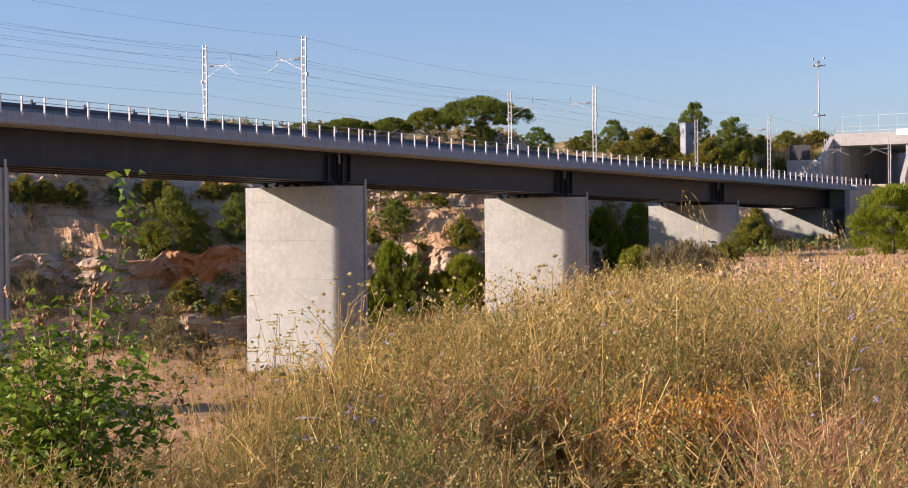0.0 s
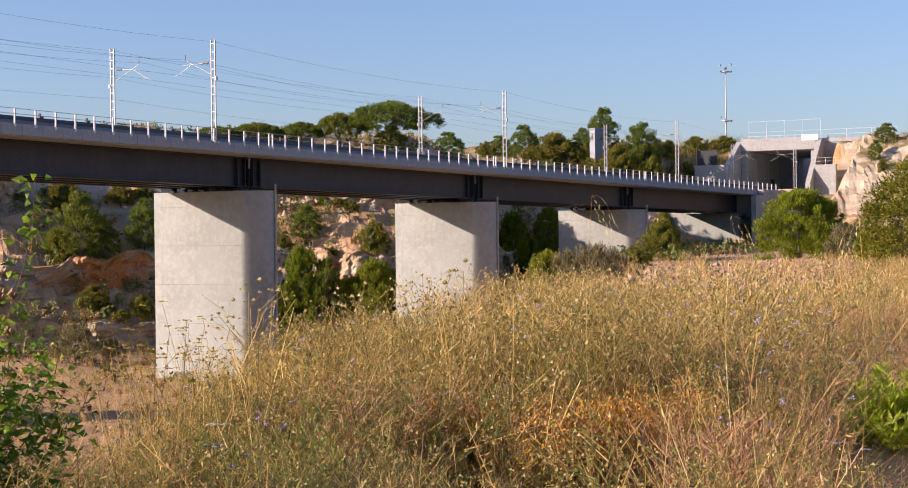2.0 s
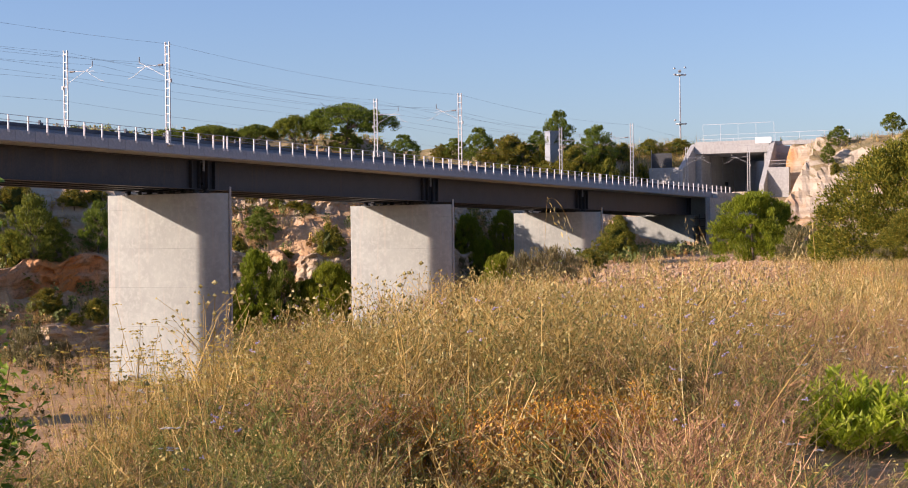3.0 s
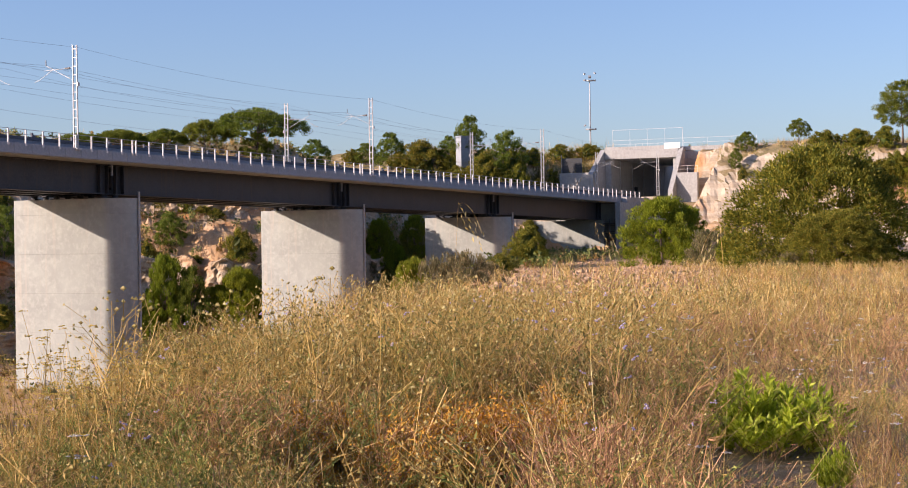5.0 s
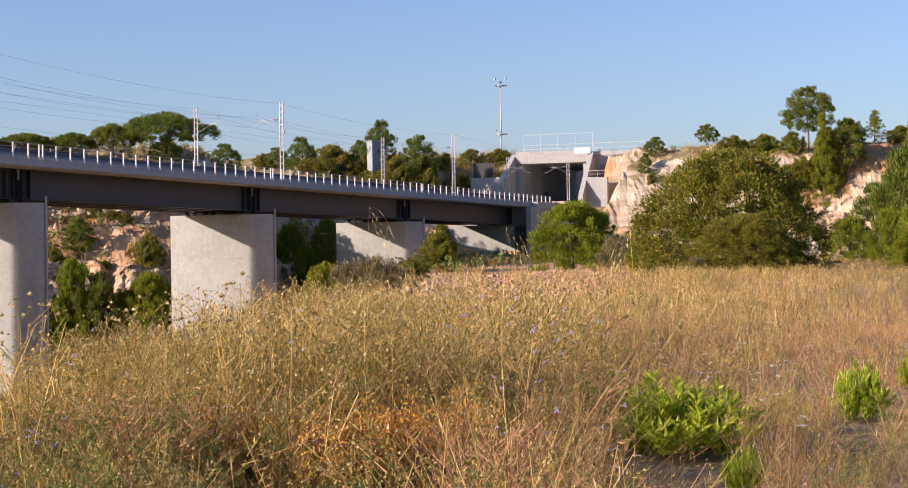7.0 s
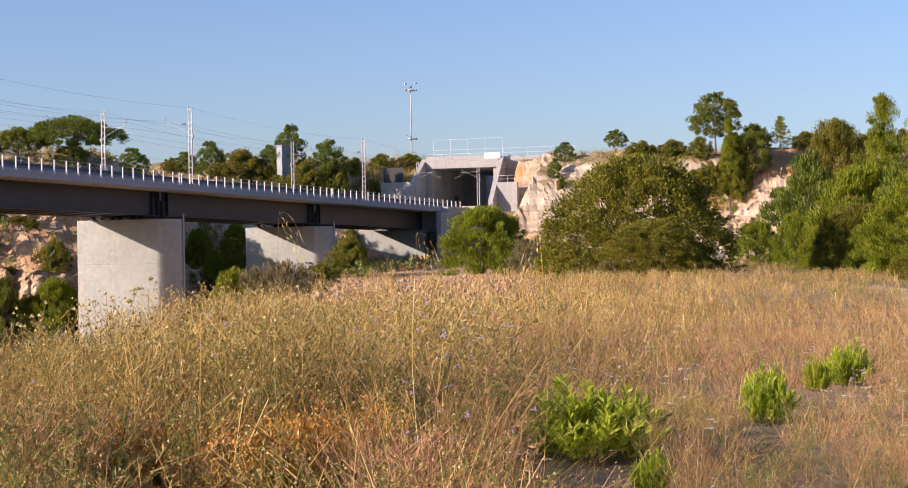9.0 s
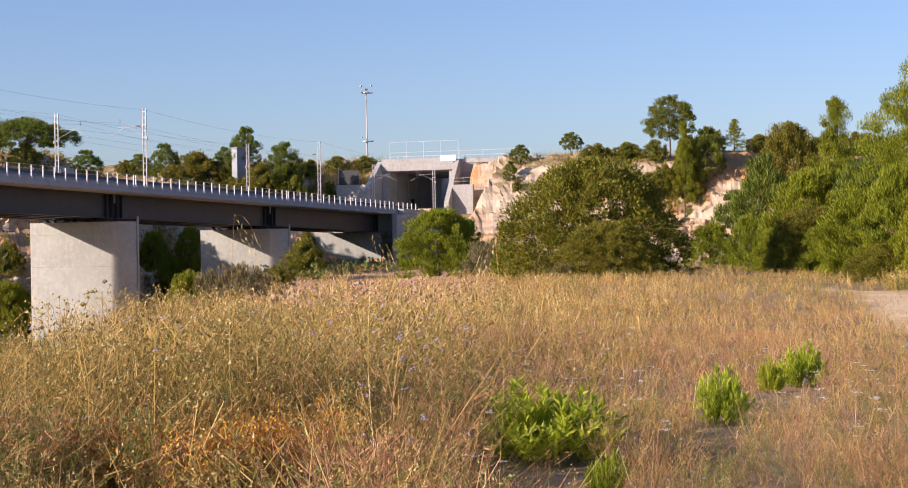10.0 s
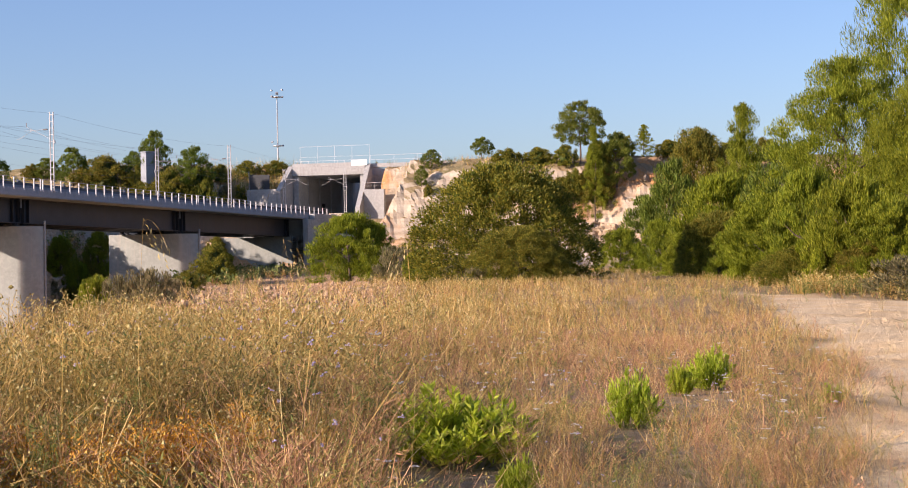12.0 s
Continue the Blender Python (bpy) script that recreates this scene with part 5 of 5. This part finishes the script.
        x, y = x[grown], y[grown]
        scatter(kinds, x, y, tall(x, y), rng)
    x, y = spots(rng, 4200, 9, 45, -4, 37)
    scatter(low, x, y, 1.0, rng, 0.3)
    for az, r, w, n in ((3.3, 11.0, 0.4, 18), (8.4, 11.2, 0.8, 32), (5.6, 10.6, 0.5, 7), (6.0, 16.0, 0.4, 5), (11.5, 12.0, 0.3, 5)):
        c = np.array((r * math.sin(radians(az)), r * math.cos(radians(az))))
        p = c + rng.normal(size=(n, 2)) * (w * 0.55, 0.3)
        scatter(rust, p[:, 0], p[:, 1], 1.2, rng)
        p = c + rng.normal(size=(n, 2)) * (w * 0.7, 0.4)
        scatter(green, p[:, 0], p[:, 1], 0.6, rng)
    x, y = spots(rng, 22, 10, 14, -9, 0)
    scatter(yel, x, y, 0.95, rng)
    x, y = spots(rng, 26, 9.5, 12.5, -7.2, -3.2)
    scatter(yel, x, y, 0.85, rng)
    x, y = spots(rng, 25, 18, 45, 8, 30)
    scatter(yel, x, y, 0.7, rng)
    x, y = spots(rng, 260, 8, 24, -8, 30)
    scatter(pur, x, y, tall(x, y), rng)
    x, y = spots(rng, 70, 9, 24, 16, 33)
    scatter(umb, x, y, 0.62, rng)
    x, y = spots(rng, 30, 8, 22, -16, 16)
    scatter(umb, x, y, 0.9, rng)
    # rank weeds along the far side of the track
    r, a = rng.uniform(61, 68, 420), np.radians(rng.uniform(30.5, 37, 420))
    scatter(far_weed[:2] + far_green, r * np.sin(a), r * np.cos(a), 1.0, rng)
    # sparse low tufts on the track's near end
    r, a = rng.uniform(10, 30, 420), np.radians(rng.uniform(30, 36, 420))
    x, y = r * np.sin(a), r * np.cos(a)
    ok = fbm(x / 1.6, y / 1.6, 66) > 0.06
    scatter(low + brown[:1], x[ok], y[ok], 0.55, rng, 0.4)
    # thin growth down the slope below the valley's lip
    r, a = np.sqrt(rng.uniform(26 ** 2, 90 ** 2, 1500)), np.radians(rng.uniform(-17, 1, 1500))
    x, y = r * np.sin(a), r * np.cos(a)
    ok = fbm(x / 5, y / 5, 68) > -0.12
    scatter(far_weed + brown_mid + far_green, x[ok], y[ok], 0.75, rng)
    # the tallest weeds, which stand up before the piers
    for az0, az1, n, k in ((0.5, 6.0, 26, 1.4), (-4.4, -2.6, 8, 1.35), (-8.0, -5.5, 10, 1.15), (6, 12, 16, 1.2), (-16, -11, 14, 1.1)):
        x, y = spots(rng, n, 8.8, 12.5, az0, az1)
        scatter(tallest, x, y, k, rng, 0.1)
    # long pale straws lying at all angles
    x, y = spots(rng, 2000, 7.0, 17, -12, 36)
    scatter(straws, x, y, 0.85 * tall(x, y), rng, 0.6)
    # reeds and dry grass on the ridge beside the portal and along the cliff's top
    for a0, a1, r0, r1, n, k in ((10.3, 13.4, 262, 290, 420, 2.6), (16.5, 31, 256, 275, 900, 1.6), (3.5, 8.5, 262, 285, 300, 1.5)):
        r, a = rng.uniform(r0, r1, n), np.radians(rng.uniform(a0, a1, n))
        x, y = r * np.sin(a), r * np.cos(a)
        s, b = bridge_coords(x, y)
        ok = (b < -5) | (b > 14)
        scatter(ridge_grass, x[ok], y[ok], k, rng)
    # the rest of the field, beside and behind the viewpoint
    x, y = spots(rng, 2200, 4, 70, 38, 345)
    scatter(far_straw, x, y, 0.8, rng)
    # a thinner, dry cover on the slope and floor of the valley and on the far terraces
    n = 9000
    s, b = rng.uniform(-40, 126, n), rng.uniform(-35, 75, n)
    x, y = B0[0] + s * BD[0] + b * BN[0], B0[1] + s * BD[1] + b * BN[1]
    zz = ground_z(x, y)
    flat = np.abs(ground_z(x + 0.6, y) - zz) + np.abs(ground_z(x, y + 0.6) - zz) < 1.3
    pat = fbm(x / 9, y / 9, 51) + 0.15 > rng.random(n) * 0.5
    ok = flat & pat
    scatter(far_straw[:1] + far_green + scrub, x[ok], y[ok], 1.5, rng)
    n = 9000
    x = rng.uniform(-64, 30, n)
    y = np.interp(x, FOOT_X, FOOT_Y) + rng.uniform(-8, 48, n)
    ok = fbm(x / 6, y / 6, 53) + 0.25 > rng.random(n) * 0.6
    scatter(scrub + far_straw[:2] + far_green, x[ok], y[ok], 1.7, rng)
    n = 1500
    x, y = rng.uniform(-42, 0, n), rng.uniform(90, 168, n)
    scatter(far_straw + far_green[:1] + scrub[2:], x, y, 1.0, rng)
    names = {"straw": ("dry_grass", "pale dry straw-coloured grass"), "weed": ("dry_weeds", "olive-brown dry branching weeds"), "brown": ("brown_weeds", "brown leafless dry weeds"),
             "green": ("green_weeds", "green weeds among the dry grass"), "orange": ("rusty_weeds", "rust-orange dried weeds"), "yellow": ("yellow_flowers", "small yellow flowers on thin stalks"),
             "purple": ("mauve_flowers", "small mauve flower heads"), "umbel": ("white_umbels", "white umbel flowers"), "heads": ("seed_heads", "pale dry seed heads")}
    for key, (V, F) in FIELD.items():
        if V:
            me = mesh_from(names[key][0], np.concatenate(V), np.concatenate(F), TONES[key])
            tagged(new(names[key][0], me), names[key][1] + " covering the field", "vegetation", kind="stuff")


build_field()


# ---- single plants in the field ----
def leafy_bush(seed, width, height, stems, leaf_len, material):
    """A clump of upright stems, thick with narrow pointed leaves."""
    rng = np.random.default_rng(seed)
    stalks, leaves = Bunch(), Bunch()
    for k in range(stems):
        a, r = rng.uniform(0, 6.28), rng.random() ** 0.6
        foot = np.array((math.cos(a) * r * width * 0.18, math.sin(a) * r * width * 0.18, -0.05))
        tip = np.array((math.cos(a) * r * width * 0.48, math.sin(a) * r * width * 0.48, height * (1 - 0.6 * r * r) * rng.uniform(0.6, 1.05)))
        L = np.linalg.norm(tip - foot)
        way = (tip - foot) / L
        stalks.add("s", ribbon(rng, foot, way, L, 0.009, 0.02, 3, 0.5))
        for j in range(26):
            f = rng.uniform(0.3, 1.02)
            a2 = j * 2.4 + rng.uniform(-0.3, 0.3)
            w2 = way * rng.uniform(0.5, 1.1) + np.array((math.cos(a2), math.sin(a2), 0.25)) * rng.uniform(0.5, 0.9)
            leaves.add("l", leaf(rng, foot + way * L * f, w2, leaf_len * rng.uniform(0.6, 1.2), leaf_len * 0.3))
    return stalks.closed()["s"], leaves.closed()["l"]


def build_leafy_plants():
    s, l = leafy_bush(5, 1.35, 0.64, 100, 0.115, LUSH)
    first = None
    for az, r, w, h, turn in ((18.7, 13.0, 1.0, 1.0, 0), (24.9, 16.6, 0.5, 0.95, 80), (27.7, 21.5, 0.5, 0.9, 200), (26.6, 20.5, 0.3, 0.7, 30), (21.0, 11.3, 0.25, 0.5, 140), (31.7, 19.5, 0.25, 0.4, 10), (35.0, 19.0, 0.22, 0.35, 250)):
        x, y = r * math.sin(radians(az)), r * math.cos(radians(az))
        m = pose(x, y, gz(x, y), 0, 0, turn)
        if first is None:
            first = thing("leafy_green_plant", m, "bright green leafy plant growing among dry grass", "plant", "green plants")
            part("stem", mesh_from("stem", *s, GREEN), None, first)
            tagged(part("foliage", mesh_from("foliage", *l, LUSH), None, first), kind="stuff")
            ob = first
        else:
            ob = copy_thing(first, m)
        ob.matrix_basis = m @ Matrix.Diagonal((w, w, h, 1))


build_leafy_plants()


def build_climber():
    """A leafy shrub at the valley's lip with one long upright shoot and dry flower heads."""
    rng = np.random.default_rng(15)
    x, y = -1.88, 8.1
    z = gz(x, y)
    sh = thing("climbing_shrub", pose(x, y, z), "green leafy climbing shrub with a tall shoot and brown dry heads", "shrub")
    stalks, leaves, heads = Bunch(), Bunch(), Bunch()

    def shoot(p0, p1, n, size, wave):
        p0, p1 = np.array(p0, float), np.array(p1, float)
        prev = p0
        steps = 8
        for k in range(1, steps + 1):
            f = k / steps
            q = p0 + (p1 - p0) * f + np.array((math.sin(f * 9) * wave, math.cos(f * 7) * wave, 0))
            d = q - prev
            stalks.add("s", ribbon(rng, prev, d, np.linalg.norm(d), 0.010 * (1.1 - 0.7 * f), 0.0, 1, 0.9))
            for j in range(max(1, n // steps)):
                a = rng.uniform(0, 6.28)
                leaves.add("l", leaf(rng, prev + d * rng.random() + rng.normal(size=3) * 0.035, np.array((math.cos(a), math.sin(a), rng.uniform(-0.5, 0.4))), size * rng.uniform(0.6, 1.25), size * 0.6))
            prev = q

    shoot((0.02, 0, 0.2), (0.27, 0.05, 2.0 - z), 140, 0.07, 0.03)
    for k in range(64):
        a = rng.uniform(0, 6.28)
        far = rng.uniform(0.1, 0.7)
        top = rng.uniform(0.95, 1.5) - far * 0.35 - z
        shoot((rng.normal() * 0.1, rng.normal() * 0.1, 0), (math.cos(a) * far - 0.12, math.sin(a) * far, top), 64, 0.066, 0.03)
    for k in range(15):
        a = rng.uniform(0, 6.28)
        far = rng.uniform(0.2, 0.6)
        tip = np.array((math.cos(a) * far - 0.15, math.sin(a) * far, rng.uniform(0.9, 1.5) - z))
        stalks.add("s", ribbon(rng, (0, 0, 0.2), tip - (0, 0, 0.2), np.linalg.norm(tip - (0, 0, 0.2)), 0.007, 0.02, 3, 0.6))
        for j in range(7):
            heads.add("h", knob(rng, tip + rng.normal(size=3) * 0.012, 0.014))
    part("stem", mesh_from("stem", *stalks.closed()["s"], BROWN), None, sh)
    tagged(part("foliage", mesh_from("foliage", *leaves.closed()["l"], CLIMBER), None, sh), kind="stuff")
    tagged(part("dry_bloom", mesh_from("dry_bloom", *heads.closed()["h"], BROWN), None, sh), kind="stuff")


build_climber()


# ---- loose stones on the bank before the abutment ----
def build_rubble():
    rng = np.random.default_rng(91)
    base = np.array([(1, 0, 0), (0, 1, 0), (-1, 0, 0), (0, -1, 0), (0.2, 0.1, 0.7), (0, 0, -0.6)])
    idx = np.array([(0, 1, 4), (1, 2, 4), (2, 3, 4), (3, 0, 4), (1, 0, 5), (2, 1, 5), (3, 2, 5), (0, 3, 5)])
    n = 9000
    az, r = np.radians(rng.uniform(8, 17.5, n)), rng.uniform(45, 215, n)
    x, y = r * np.sin(az), r * np.cos(az)
    ok = (x - lip(y) > -4) & (rng.random(n) < bank_mask(x, y))
    x, y, m = x[ok], y[ok], int(ok.sum())
    size = rng.uniform(0.03, 0.10, m) * (1 + 1.8 * (rng.random(m) < 0.05))
    V = base[None] * size[:, None, None] * rng.uniform(0.6, 1.4, (m, 6, 3)) + np.stack([x, y, ground_z(x, y) + 0.03], -1)[:, None]
    F = idx[None] + (np.arange(m) * 6)[:, None, None]
    tagged(new("rubble", mesh_from("rubble", V.reshape(-1, 3), F.reshape(-1, 3), STONES)), "loose orange and pale limestone rubble on the bank", "rubble", kind="stuff")


build_rubble()


# ---- a few tall dry stalks with drooping spikes ----
def build_stalks():
    rng = np.random.default_rng(33)
    for az, r, top, side in ((8.0, 7.6, 1.88, 1), (12.8, 8.2, 1.78, 1), (17.3, 8.6, 1.75, -1), (3.2, 8.0, 1.42, 1), (21.5, 9.5, 1.3, -1)):
        x, y = r * math.sin(radians(az)), r * math.cos(radians(az))
        z = gz(x, y)
        st = thing("dry_grass_stalk", pose(x, y, z), "tall thin dry grass stalk with a drooping pale spike", "grass stalk", "tall dry stalks")
        stalk, spike = Bunch(), Bunch()
        pts = [np.array((0.02 * side * math.sin(k * 0.9), 0, (top - z) * k / 8)) for k in range(9)]
        tip = pts[-1]
        for k in range(1, 6):
            pts.append(tip + np.array((side * 0.022 * k, 0, 0.012 * k - 0.008 * k * k)))
        for a, b in zip(pts, pts[1:]):
            d = b - a
            stalk.add("s", ribbon(rng, a, d, np.linalg.norm(d) * 1.03, 0.0026, 0.0, 1, 0.95))
        for k in range(16):
            p = tip + (pts[-1] - tip) * (k / 15) + np.array((0, 0, 0.012 - 0.10 * (k % 5) / 5))
            spike.add("h", leaf(rng, p, (side * 0.3 + rng.normal() * 0.3, rng.normal() * 0.3, -1), 0.032, 0.012))
        part("stalk", mesh_from("stalk", *stalk.closed()["s"], STRAW), None, st)
        part("spike", mesh_from("spike", *spike.closed()["h"], HEADS), None, st)


build_stalks()
